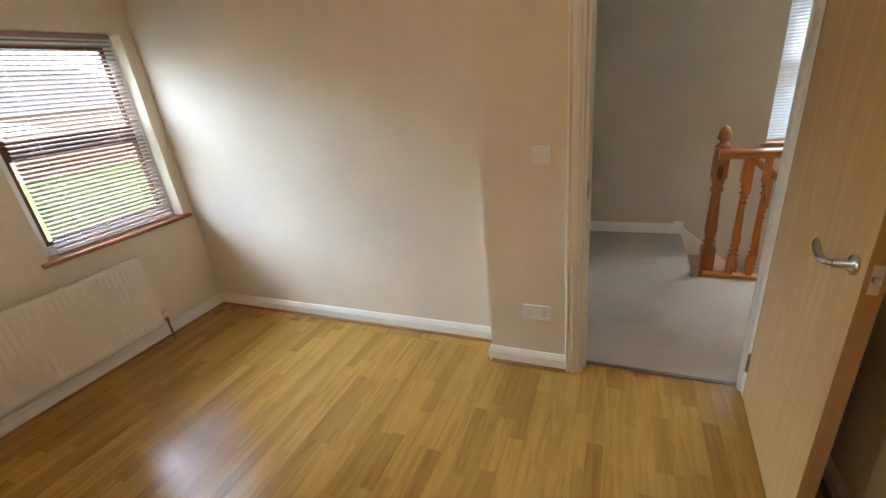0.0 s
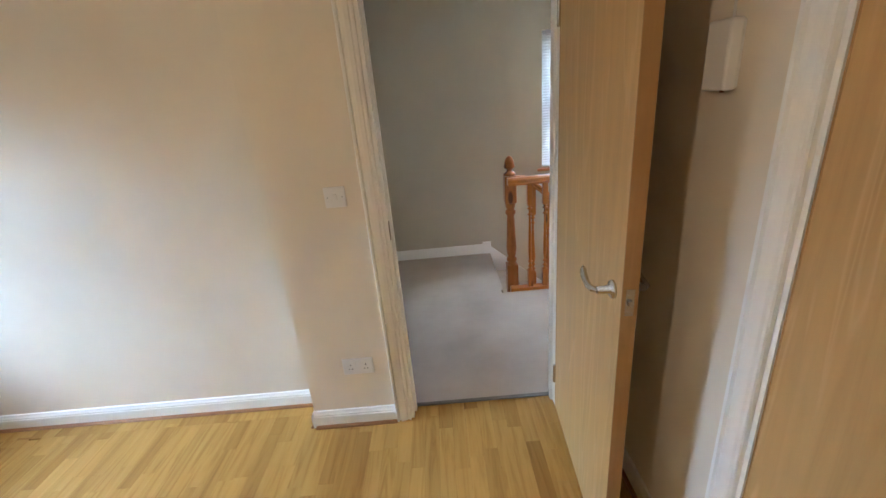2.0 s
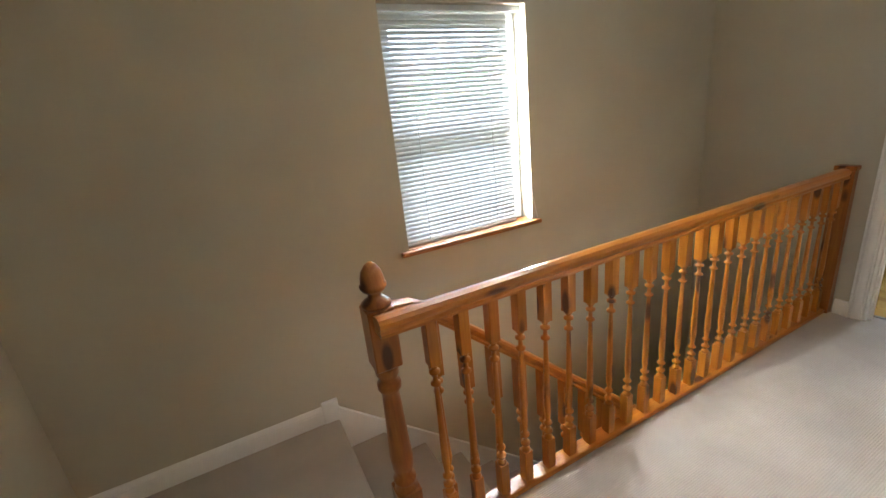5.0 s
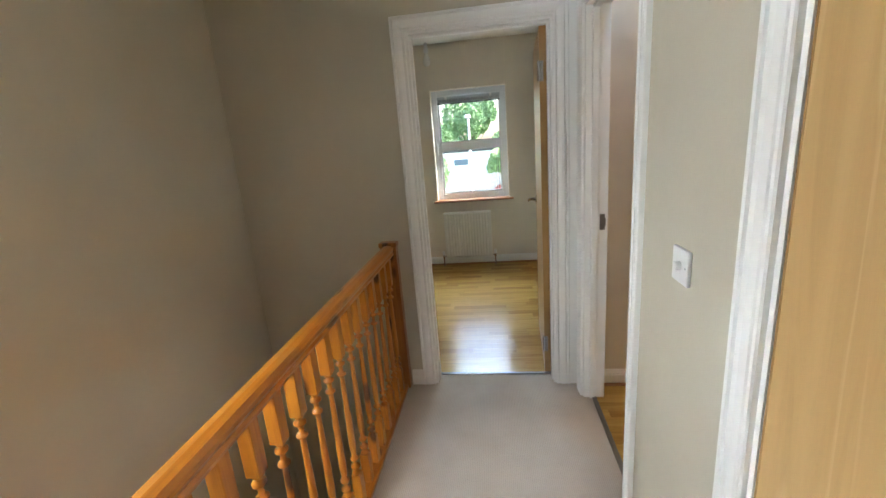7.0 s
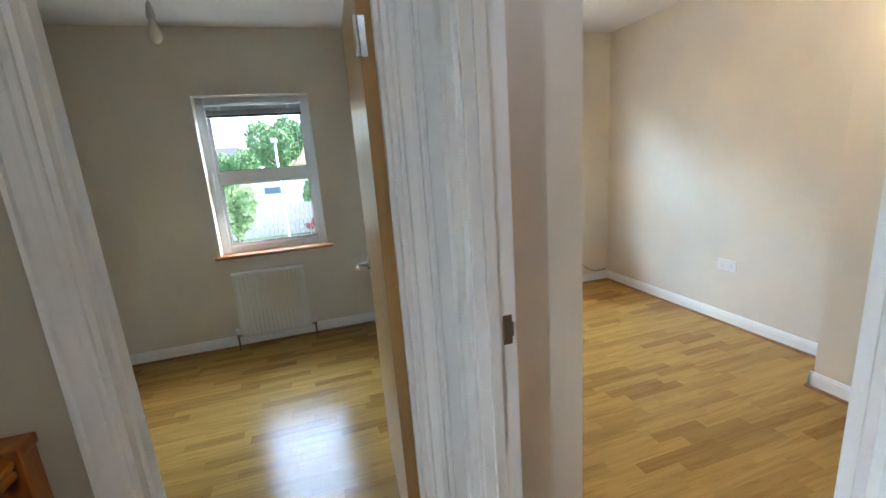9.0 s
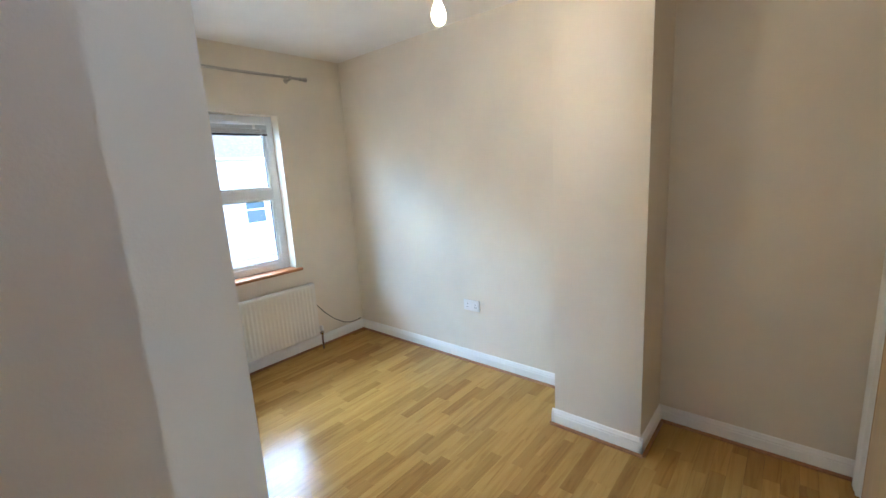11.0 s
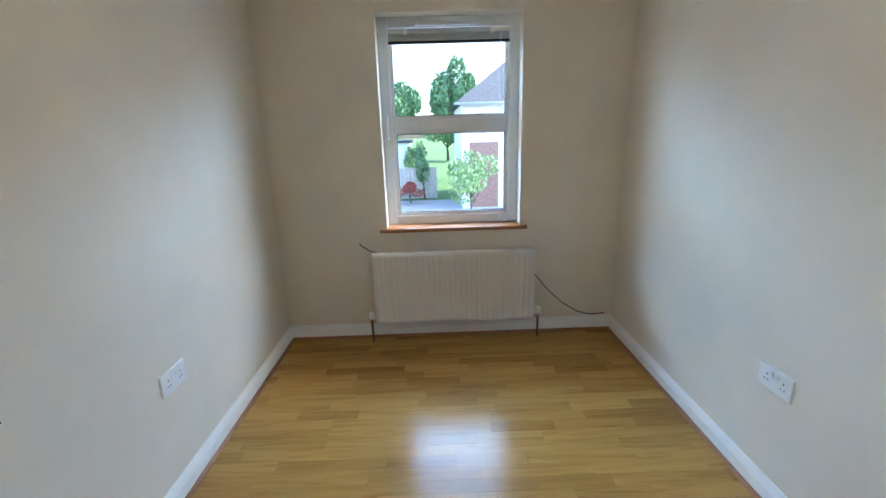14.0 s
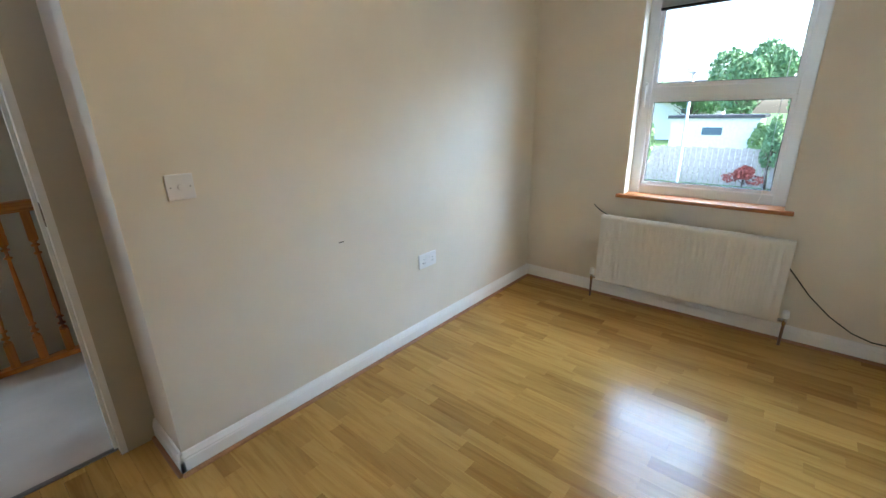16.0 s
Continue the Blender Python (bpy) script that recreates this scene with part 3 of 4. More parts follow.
def sash_window(name, label, axis, face, out, spec, mid, frame_mat, depth=0.10, bar_mat=None):
    """A two-light casement set depth back into the wall; out is the way outdoors along the wall's normal."""
    a0, a1, z0, z1 = spec
    w = tagged(new(name), label, "window", kind="structure")

    def slab(a, b, c, d, o0, o1, bevel=0.0):
        bm = bmesh.new()
        p, q = sorted((face + out * o0, face + out * o1))
        return box(bm, *((a, p, c, b, q, d) if axis == "y" else (p, a, c, q, b, d)), bevel=bevel)
    t = 0.062
    for nm, r in (("frame_side", (a0, a0 + t, z0, z1)), ("frame_side", (a1 - t, a1, z0, z1)), ("frame_top", (a0 + t, a1 - t, z1 - t, z1)), ("frame_bottom", (a0 + t, a1 - t, z0, z0 + t))):
        part(nm, slab(*r, depth, depth + 0.065, 0.005), frame_mat, w)
    part("transom", slab(a0 + t, a1 - t, mid - 0.034, mid + 0.034, depth + 0.004, depth + 0.06, 0.005), bar_mat or frame_mat, w)
    k = 0.02
    for c, d in ((z0 + t, mid - 0.034), (mid + 0.034, z1 - t)):
        ring = [(a0 + t, a0 + t + k, c, d), (a1 - t - k, a1 - t, c, d), (a0 + t + k, a1 - t - k, c, c + k), (a0 + t + k, a1 - t - k, d - k, d)]
        bead = bmesh.new()
        gasket = bmesh.new()
        for r in ring:
            for bm, o0, o1, s in ((bead, depth + 0.012, depth + 0.03, 0), (gasket, depth + 0.018, depth + 0.034, 0.003)):
                p, q = sorted((face + out * o0, face + out * o1))
                g = s
                rr = (r[0] - g, r[1] + g, r[2] - g, r[3] + g)
                box(bm, *((rr[0], p, rr[2], rr[1], q, rr[3]) if axis == "y" else (p, rr[0], rr[2], q, rr[1], rr[3])))
        part("glazing_bead", bead, bar_mat or frame_mat, w)
        part("gasket", gasket, M_BLACK, w, "black rubber glazing gasket")
        pane = part("pane", slab(a0 + t + k, a1 - t - k, c + k, d - k, depth + 0.03, depth + 0.034), M_GLASS, w, "clear glass pane")
        pane.visible_shadow = False
    # sill board with a rounded nose, and outer ledge
    bm = slab(a0, a1, z0 - 0.022, z0 + 0.004, -0.002, depth + 0.002)
    p, q = sorted((face - out * 0.035, face - out * 0.0005))
    box(bm, *((a0 - 0.045, p, z0 - 0.022, a1 + 0.045, q, z0 + 0.003) if axis == "y" else (p, a0 - 0.045, z0 - 0.022, q, a1 + 0.045, z0 + 0.003)), bevel=0.006)
    part("window_sill", bm, M_SILL, w, "brown stained wooden window board")
    return w, slab


w3, slab3 = sash_window("window_1", "white plastic window over a brown stained sill", "x", XFAR, 1, WIN_3, 1.385, M_UPVC)
w2, slab2 = sash_window("window_2", "white plastic window over a brown stained sill", "x", XFAR, 1, WIN_2, 1.39, M_UPVC)
wn_, slabn = sash_window("window_3", "white plastic stair window behind a lowered blind", "y", N_IN, 1, WIN_N, 1.36, M_UPVC)
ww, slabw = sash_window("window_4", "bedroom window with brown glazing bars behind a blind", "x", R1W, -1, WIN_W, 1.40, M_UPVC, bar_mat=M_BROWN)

for w, slab, spec in ((w3, slab3, WIN_3), (w2, slab2, WIN_2)):
    a0, a1, z0, z1 = spec
    m = (a0 + a1) / 2
    part("trickle_vent", slab(m - 0.17, m + 0.2, z1 - 0.052, z1 - 0.032, 0.088, 0.1005, 0.003), M_UPVC, w)
    part("handle_base", slab(a1 - 0.04, a1 - 0.022, 1.38, 1.45, 0.09, 0.1005, 0.003), M_UPVC, w)
    part("window_handle", slab(a1 - 0.038, a1 - 0.024, 1.30, 1.43, 0.066, 0.086, 0.004), M_UPVC, w, "white lever window handle")
    b = thing("venetian_blind", "white venetian blind fully raised", "blind", "raised blinds")
    part("head_rail", slab(a0 + 0.065, a1 - 0.065, z1 - 0.10, z1 - 0.072, 0.066, 0.096, 0.002), M_BLIND, b)
    for i in range(14):
        part("slat", slab(a0 + 0.068, a1 - 0.068, z1 - 0.1035 - i * 0.0024, z1 - 0.1018 - i * 0.0024, 0.068, 0.093), M_BLIND if i % 2 else M_POST, b)
    part("bottom_rail", slab(a0 + 0.066, a1 - 0.066, z1 - 0.152, z1 - 0.137, 0.068, 0.093, 0.002), M_DARK, b, "dark bottom rail")
    for q in (0.2, 0.8):
        a = a0 + (a1 - a0) * q
        part("bracket", slab(a - 0.012, a + 0.012, z1 - 0.104, z1 - 0.07, 0.063, 0.098, 0.002), M_PLASTIC, b)
    x = XFAR + 0.06
    part("cord", sweep(bmesh.new(), [(x, a0 + 0.12, z1 - 0.1), (x, a0 + 0.122, 1.4), (x, a0 + 0.12, 0.9), (x, a0 + 0.118, z0 + 0.05), (x, a0 + 0.135, z0 + 0.012)], 0.0016, 5), M_PLASTIC, b)

b = thing("venetian_blind", "white venetian blind let down over the stair window", "blind")
a0, a1, z0, z1 = WIN_N
part("head_rail", slabn(a0 + 0.01, a1 - 0.01, z1 - 0.03, z1 - 0.004, 0.03, 0.06, 0.002), M_BLIND, b)
blind_slats(b, M_BLIND, "y", N_IN + 0.045, a0 + 0.012, a1 - 0.09, z0 + 0.03, z1 - 0.035, 56, 0.0225)
part("bottom_rail", slabn(a0 + 0.012, a1 - 0.09, z0 + 0.008, z0 + 0.02, 0.034, 0.056, 0.002), M_BLIND, b)
for q in (0.18, 0.72):
    a = a0 + (a1 - a0) * q
    part("ladder_cord", sweep(bmesh.new(), [(a, N_IN + 0.031, z1 - 0.03), (a, N_IN + 0.031, z0 + 0.015)], 0.0009, 4), M_PLASTIC, b)
part("pull_cord", sweep(bmesh.new(), [(a1 - 0.03, N_IN + 0.03, z1 - 0.03), (a1 - 0.03, N_IN + 0.028, 1.2), (a1 + 0.0, N_IN - 0.004, 0.95), (a1 + 0.03, N_IN - 0.01, z0 + 0.01)], 0.0014, 5), M_PLASTIC, b)

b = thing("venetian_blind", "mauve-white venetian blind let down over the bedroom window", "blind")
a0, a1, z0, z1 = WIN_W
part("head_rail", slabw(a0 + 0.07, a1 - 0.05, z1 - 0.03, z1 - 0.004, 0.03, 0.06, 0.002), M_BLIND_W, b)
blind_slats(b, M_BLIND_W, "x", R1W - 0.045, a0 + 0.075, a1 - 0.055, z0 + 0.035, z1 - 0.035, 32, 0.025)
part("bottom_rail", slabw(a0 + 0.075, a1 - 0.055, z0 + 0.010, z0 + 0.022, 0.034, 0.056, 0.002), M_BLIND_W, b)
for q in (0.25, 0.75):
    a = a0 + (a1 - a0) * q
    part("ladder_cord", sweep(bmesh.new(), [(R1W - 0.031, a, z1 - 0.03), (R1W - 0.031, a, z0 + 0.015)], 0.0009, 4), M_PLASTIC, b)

# ---- radiators ----


def radiator(label, at, rz, width, low, high):
    """A pressed steel panel on the wall; local x runs along the wall, local +y into the room."""
    r = thing("radiator", label, "radiator", "panel radiators", at=at, rz=rz)
    bm = bmesh.new()
    n = max(4, round((width - 0.06) / 0.0335))
    xs, ys = [], []
    step = (width - 0.06) / n
    for k in range(n):
        x = -width / 2 + 0.03 + k * step
        for f, d in ((0, 0), (0.2, 0), (0.34, -0.007), (0.66, -0.007), (0.8, 0)):
            xs.append(x + f * step)
            ys.append(d)
    xs, ys = [-width / 2 + 0.006] + xs + [width / 2 - 0.03, width / 2 - 0.006], [0] + ys + [0, 0]
    levels = [(low + 0.004, 0, -0.006), (low + 0.01, 0, 0), (low + 0.03, 0, 0), (low + 0.055, 1, 0), (high - 0.055, 1, 0), (high - 0.03, 0, 0), (high - 0.01, 0, 0), (high - 0.004, 0, -0.006)]
    grid = [[bm.verts.new((x, 0.112 + y * g + o, z)) for x, y in zip(xs, ys)] for z, g, o in levels]
    for p, q in zip(grid, grid[1:]):
        for k in range(len(xs) - 1):
            bm.faces.new((p[k], p[k + 1], q[k + 1], q[k])).smooth = True
    part("front_panel", bm, M_RAD, r)
    part("back_panel", box(bmesh.new(), -width / 2 + 0.004, 0.07, low + 0.002, width / 2 - 0.004, 0.1035, high - 0.002, 0.004), M_RAD, r)
    for s in (-1, 1):
        part("bracket", boxes((s * width * 0.3 - 0.015, 0, low + 0.05, s * width * 0.3 + 0.015, 0.07, high - 0.05)), M_RAD, r)
        x = s * (width / 2 + 0.028)
        v = part("valve", lathe(bmesh.new(), [(0.008, low - 0.012), (0.012, low), (0.012, low + 0.03), (0.009, low + 0.035)], (x, 0.088, 0), None, 12), M_CHROME, r, "chrome radiator valve")
        part("cap", lathe(bmesh.new(), [(0.015, low + 0.034), (0.018, low + 0.04), (0.016, low + 0.075), (0.010, low + 0.08)], (x, 0.088, 0), None, 12), M_PLASTIC, v, "white plastic valve cap")
        part("union", lathe(bmesh.new(), [(0.009, 0), (0.009, 0.03)], (x, 0.088, low + 0.016), Matrix.Rotation(radians(-90 * s), 3, "Y"), 10), M_CHROME, v)
        part("pipe", lathe(bmesh.new(), [(0.0075, -0.005), (0.0075, low - 0.01)], (x, 0.088, 0), None, 10), M_COPPER, r, "tarnished copper pipe")
    return r


radiator("white ribbed steel panel radiator below the window", (XFAR, 0.914, 0), 90, 1.04, 0.135, 0.615)
radiator("small white ribbed steel panel radiator below the window", (XFAR, 3.212, 0), 90, 0.555, 0.105, 0.65)
radiator("wide white ribbed steel panel radiator below the window", (R1W, 1.20, 0), -90, 1.25, 0.155, 0.655)

# ---- balustrade and stairs ----
BAL_Y, NEWEL_X = 3.494, 1.003
RAIL_X = XE_A - 0.055


def square_to_turned(bm, x, y, z0, z1, half, top_block, low_block, belly):
    """A stair spindle: square blocks at both ends and a turned middle."""
    box(bm, x - half, y - half, z0, x + half, y + half, z0 + low_block, 0.002, 1)
    box(bm, x - half, y - half, z1 - top_block, x + half, y + half, z1, 0.002, 1)
    a, b = z0 + low_block, z1 - top_block
    h = b - a
    prof = [(half * 0.98, 0), (half * 0.85, 0.018), (half * 0.42, 0.03), (half * 0.42, 0.045), (half * 0.95, 0.055), (half * 0.95, 0.07), (half * 0.42, 0.08), (half * 0.42, 0.12), (half * 0.9, 0.13), (half * 0.9, 0.143), (half * 0.45, 0.155), (half * belly, 0.26), (half * 0.62, 0.5), (half * 0.44, 0.80), (half * 0.42, 0.845), (half * 0.9, 0.857), (half * 0.9, 0.87), (half * 0.42, 0.88), (half * 0.42, 0.93), (half * 0.95, 0.94), (half * 0.95, 0.955), (half * 0.42, 0.965), (half * 0.5, 0.975), (half * 0.98, 1.0)]
    lathe(bm, [(r, a + f * h) for r, f in prof], (x, y, 0), None, 12)
    return bm


bal = thing("landing_balustrade", "varnished knotty pine balustrade along the landing edge", "balustrade")
RAIL = [(-0.028, 0), (-0.030, 0.010), (-0.024, 0.018), (-0.030, 0.030), (-0.031, 0.042), (-0.022, 0.054), (0, 0.058), (0.022, 0.054), (0.031, 0.042), (0.030, 0.030), (0.024, 0.018), (0.030, 0.010), (0.028, 0)]
part("handrail", extrude_profile(bmesh.new(), RAIL, (NEWEL_X - 0.03, BAL_Y, 0.848), (RAIL_X, BAL_Y, 0.848), (0, 1, 0)), M_PINE_X, bal)
part("base_rail", boxes((NEWEL_X - 0.03, BAL_Y - 0.034, 0.0, RAIL_X, BAL_Y + 0.032, 0.028), bevel=0.006), M_PINE_X, bal)
part("apron", boxes((NEWEL_X - 0.03, BAL_Y - 0.02, -0.26, XE_A - 0.001, BAL_Y + 0.02, -0.001)), M_PINE_X, bal, "pine apron board below the rail")
part("half_newel", box(box(bmesh.new(), RAIL_X, BAL_Y - 0.045, 0.0, XE_A - 0.002, BAL_Y + 0.045, 0.905, 0.003, 1), RAIL_X - 0.008, BAL_Y - 0.052, 0.892, XE_A - 0.001, BAL_Y + 0.052, 0.92, 0.006), M_NEWEL, bal, "stained half newel post against the wall")
N_SP = 24
spindle = mesh_of("spindle", square_to_turned(bmesh.new(), 0, 0, 0.027, 0.85, 0.0195, 0.16, 0.14, 0.72), M_PINE)
for k in range(N_SP):
    s = new("spindle", spindle)
    s.parent = bal
    s.location = (NEWEL_X + 0.13 + (RAIL_X - NEWEL_X - 0.19) * k / (N_SP - 1), BAL_Y, 0)

nw = thing("newel_post", "dark stained turned pine newel post with an acorn finial", "newel post")
NY = BAL_Y + 0.078
bm = box(bmesh.new(), NEWEL_X - 0.043, NY - 0.043, -0.25, NEWEL_X + 0.043, NY + 0.043, 0.20, 0.004, 1)
box(bm, NEWEL_X - 0.043, NY - 0.043, 0.70, NEWEL_X + 0.043, NY + 0.043, 0.905, 0.004, 1)
prof = [(0.042, 0.20), (0.030, 0.215), (0.040, 0.23), (0.040, 0.245), (0.028, 0.26), (0.036, 0.29), (0.040, 0.34), (0.034, 0.45), (0.030, 0.56), (0.028, 0.60), (0.039, 0.615), (0.039, 0.635), (0.027, 0.65), (0.038, 0.67), (0.038, 0.685), (0.042, 0.70)]
part("post", lathe(bm, prof, (NEWEL_X, NY, 0), None, 18), M_NEWEL, nw)
part("finial", lathe(bmesh.new(), [(0.046, 0.909), (0.046, 0.919), (0.034, 0.930), (0.022, 0.938), (0.020, 0.948), (0.034, 0.958), (0.041, 0.968), (0.042, 0.976), (0.037, 0.982), (0.036, 0.998), (0.030, 1.020), (0.018, 1.038), (0.006, 1.047)], (NEWEL_X, NY, 0), None, 18), M_NEWEL, nw, "turned acorn finial")

GOING, RISE, X0 = 0.223, 0.19, 0.90
stair = thing("staircase", "carpeted staircase with white strings going down", "staircase")
for k in range(12):
    x, z = X0 + GOING * k, -RISE * (k + 1)
    bm = box(bmesh.new(), x - 0.0, BAL_Y + 0.02, z - 0.19, x + GOING + 0.022, N_IN - 0.022, z, 0.012, 2)
    part("step", bm, M_CARPET, stair)
part("nosing", box(bmesh.new(), 0.84, BAL_Y + 0.02, -0.19, X0 + 0.022, N_IN - 0.001, -0.001, 0.012, 2), M_CARPET, stair, "carpeted landing edge")
slope = math.atan2(RISE, GOING)


def sloped(bm, y0, y1, lift, thick, x_a, x_b):
    """A board that follows the pitch of the stairs; lift is its top above the nosings."""
    for_ = []
    for x in (x_a, x_b):
        z = -(x - X0) / GOING * RISE + lift
        for_.append([bm.verts.new((x, y, z + d)) for y, d in ((y0, 0), (y1, 0), (y1, -thick), (y0, -thick))])
    a, b = for_
    for k in range(4):
        bm.faces.new((a[k], a[(k + 1) % 4], b[(k + 1) % 4], b[k]))
    bm.faces.new(a)
    bm.faces.new(b[::-1])
    return bm


part("wall_string", sloped(bmesh.new(), N_IN - 0.022, N_IN, 0.09, 0.40, 0.88, XE_A - 0.01), M_TRIM, stair, "white painted stair string")
part("string_block", boxes((0.85, N_IN - 0.024, 0.0, 0.93, N_IN - 0.0005, 0.118), bevel=0.003), M_TRIM, stair)
part("outer_string", sloped(bmesh.new(), BAL_Y + 0.05, BAL_Y + 0.08, 0.07, 0.33, 1.05, XE_A - 0.01), M_PINE_X, stair, "varnished pine outer string")

sb = thing("stair_balustrade", "varnished pine handrail and spindles following the stairs", "balustrade")
SY = NY
bm = bmesh.new()
rail_pts = []
for x, z in ((NEWEL_X + 0.04, 0.875), (NEWEL_X + 0.11, 0.868), (NEWEL_X + 0.17, 0.835), (3.3, 0.835 - (3.3 - NEWEL_X - 0.17) / GOING * RISE)):
    rail_pts.append((x, SY, z))
rings = []
for x, y, z in rail_pts:
    rings.append([bm.verts.new((x, y + o, z + u - 0.03)) for o, u in RAIL])
for p, q in zip(rings, rings[1:]):
    for k in range(len(RAIL)):
        bm.faces.new((p[k], p[(k + 1) % len(RAIL)], q[(k + 1) % len(RAIL)], q[k]))
bm.faces.new(rings[0])
bm.faces.new(rings[-1][::-1])
part("handrail", bm, M_PINE_X, sb)
sp2 = mesh_of("spindle", square_to_turned(bmesh.new(), 0, 0, 0.0, 0.90, 0.0205, 0.22, 0.2, 0.95), M_PINE)
for k in range(17):
    x = NEWEL_X + 0.17 + 0.115 * k
    s = new("spindle", sp2)
    s.parent = sb
    s.location = (x, SY, 0.835 - (x - NEWEL_X - 0.17) / GOING * RISE - 0.925)

# ---- electrical fittings ----


def plate(name, label, category, at, rz, w, h, kind):
    """A moulded faceplate on a wall; local +y is out of the wall, z the middle height."""
    t = thing(name, label, category, at=at, rz=rz)
    part("faceplate", box(bmesh.new(), -w / 2, 0.0, -h / 2, w / 2, 0.009, h / 2, 0.003), M_PLASTIC, t)
    if kind == "switch":
        part("rocker", box(bmesh.new(), -0.009, 0.008, -0.013, 0.009, 0.013, 0.013, 0.0015), M_PLASTIC, t)
        for s in (-1, 1):
            part("screw", lathe(bmesh.new(), [(0.003, 0), (0.0028, 0.0008)], (s * 0.03, 0.0088, 0), Matrix.Rotation(radians(-90), 3, "X"), 8), M_POST, t)
    elif kind == "dimmer":
        part("knob", lathe(bmesh.new(), [(0.011, 0), (0.011, 0.010), (0.009, 0.013)], (0, 0.008, 0), Matrix.Rotation(radians(-90), 3, "X"), 16), M_PLASTIC, t)
        for s in (-1, 1):
            part("screw", lathe(bmesh.new(), [(0.003, 0), (0.0028, 0.0008)], (s * 0.03, 0.0088, 0), Matrix.Rotation(radians(-90), 3, "X"), 8), M_POST, t)
    else:
        for s in (-1, 1):
            c = s * 0.036
            part("pin_hole", boxes((c - 0.004, 0.0085, 0.006, c + 0.000, 0.0094, 0.014), (c - 0.011, 0.0085, -0.014, c - 0.005, 0.0094, -0.010), (c + 0.003, 0.0085, -0.014, c + 0.009, 0.0094, -0.010)), M_DARK, t)
            part("rocker", box(bmesh.new(), c - s * 0.022 - 0.005, 0.008, 0.008, c - s * 0.022 + 0.005, 0.012, 0.026, 0.001), M_PLASTIC, t)
    return t


plate("light_switch", "white plastic single rocker light switch on the wall", "switch", (0.058, R1N, 1.165), 180, 0.086, 0.086, "switch")
plate("wall_socket", "white plastic double wall socket above the skirting", "socket", (0.023, R1N, 0.342), 180, 0.146, 0.086, "socket")
plate("light_switch", "white plastic light switch on the landing wall", "switch", (2.607, LS, 1.109), 0, 0.086, 0.086, "dimmer")
plate("light_switch", "white plastic dimmer switch beside the doorway", "switch", (4.035, R3N, 1.074), 180, 0.086, 0.086, "dimmer")
plate("wall_socket", "white plastic double wall socket", "socket", (5.238, R3N, 0.473), 180, 0.146, 0.086, "socket")
plate("wall_socket", "white plastic double wall socket", "socket", (5.088, R3S, 0.465), 0, 0.146, 0.086, "socket")

chime = thing("door_chime", "white plastic door chime box high on the wall", "chime")
part("cover", box(bmesh.new(), R1E - 0.035, 1.48, 1.48, R1E - 0.004, 1.56, 1.625, 0.006), M_PLASTIC, chime)
part("back_plate", boxes((R1E - 0.006, 1.485, 1.485, R1E, 1.555, 1.62)), M_PLASTIC, chime)
part("lamp", boxes((R1E - 0.033, 1.485, 1.477, R1E - 0.027, 1.492, 1.482)), M_BROWN, chime, "tiny red indicator")
part("wire", sweep(bmesh.new(), [(R1E - 0.006, 1.52, 1.625), (R1E - 0.005, 1.521, 2.1), (R1E - 0.005, 1.52, CEIL)], 0.003, 6), M_PLASTIC, chime)
stop = thing("door_stopper", "metal door stop with a rubber tip on the skirting", "door stop")
part("rod", sweep(bmesh.new(), [(R1E - 0.016, 1.545, 0.06), (R1E - 0.085, 1.545, 0.06)], 0.007, 10), M_CHROME, stop)
part("rubber_tip", sweep(bmesh.new(), [(R1E - 0.085, 1.545, 0.06), (R1E - 0.10, 1.545, 0.06)], 0.010, 10), M_BLACK, stop)


def pendant(label, x, y, drop, lit):
    p = thing("pendant_lamp", label, "lamp", "bare bulb pendants", at=(x, y, CEIL))
    part("ceiling_rose", lathe(bmesh.new(), [(0.038, 0.0), (0.038, -0.012), (0.030, -0.022), (0.008, -0.026)], n=20), M_PLASTIC, p)
    part("flex", sweep(bmesh.new(), [(0, 0, -0.02), (0.001, 0, -drop * 0.5), (0, 0, -drop)], 0.0028, 6), M_PLASTIC, p)
    part("lamp_holder", lathe(bmesh.new(), [(0.006, -drop + 0.01), (0.013, -drop), (0.016, -drop - 0.03), (0.019, -drop - 0.032), (0.019, -drop - 0.062), (0.015, -drop - 0.066)], n=16), M_PLASTIC, p)
    z = -drop - 0.066
    part("bulb", lathe(bmesh.new(), [(0.013, z), (0.014, z - 0.012), (0.022, z - 0.03), (0.029, z - 0.052), (0.030, z - 0.068), (0.025, z - 0.085), (0.014, z - 0.096), (0.003, z - 0.099)], n=18), M_BULB_ON if lit else M_BULB, p)
    if lit:
        lamp = new("bulb_light", bpy.data.lights.new("bulb_light", "POINT"))
        lamp.data.energy, lamp.data.color, lamp.data.shadow_soft_size = lit, (1.0, 0.72, 0.42), 0.04
        lamp.location = (x, y, CEIL - drop - 0.21)


pendant("bare unlit bulb hanging on a short white flex", 5.165, 3.375, 0.27, 0)
pendant("bare glowing bulb hanging on a short white flex", 4.385, 0.897, 0.25, 1.05)
# Unseen bulb added as warm fill for the west bedroom; no fitting known there.
pendant("bare glowing bulb hanging on a short white flex", -0.6, 0.1, 0.27, 1.6)

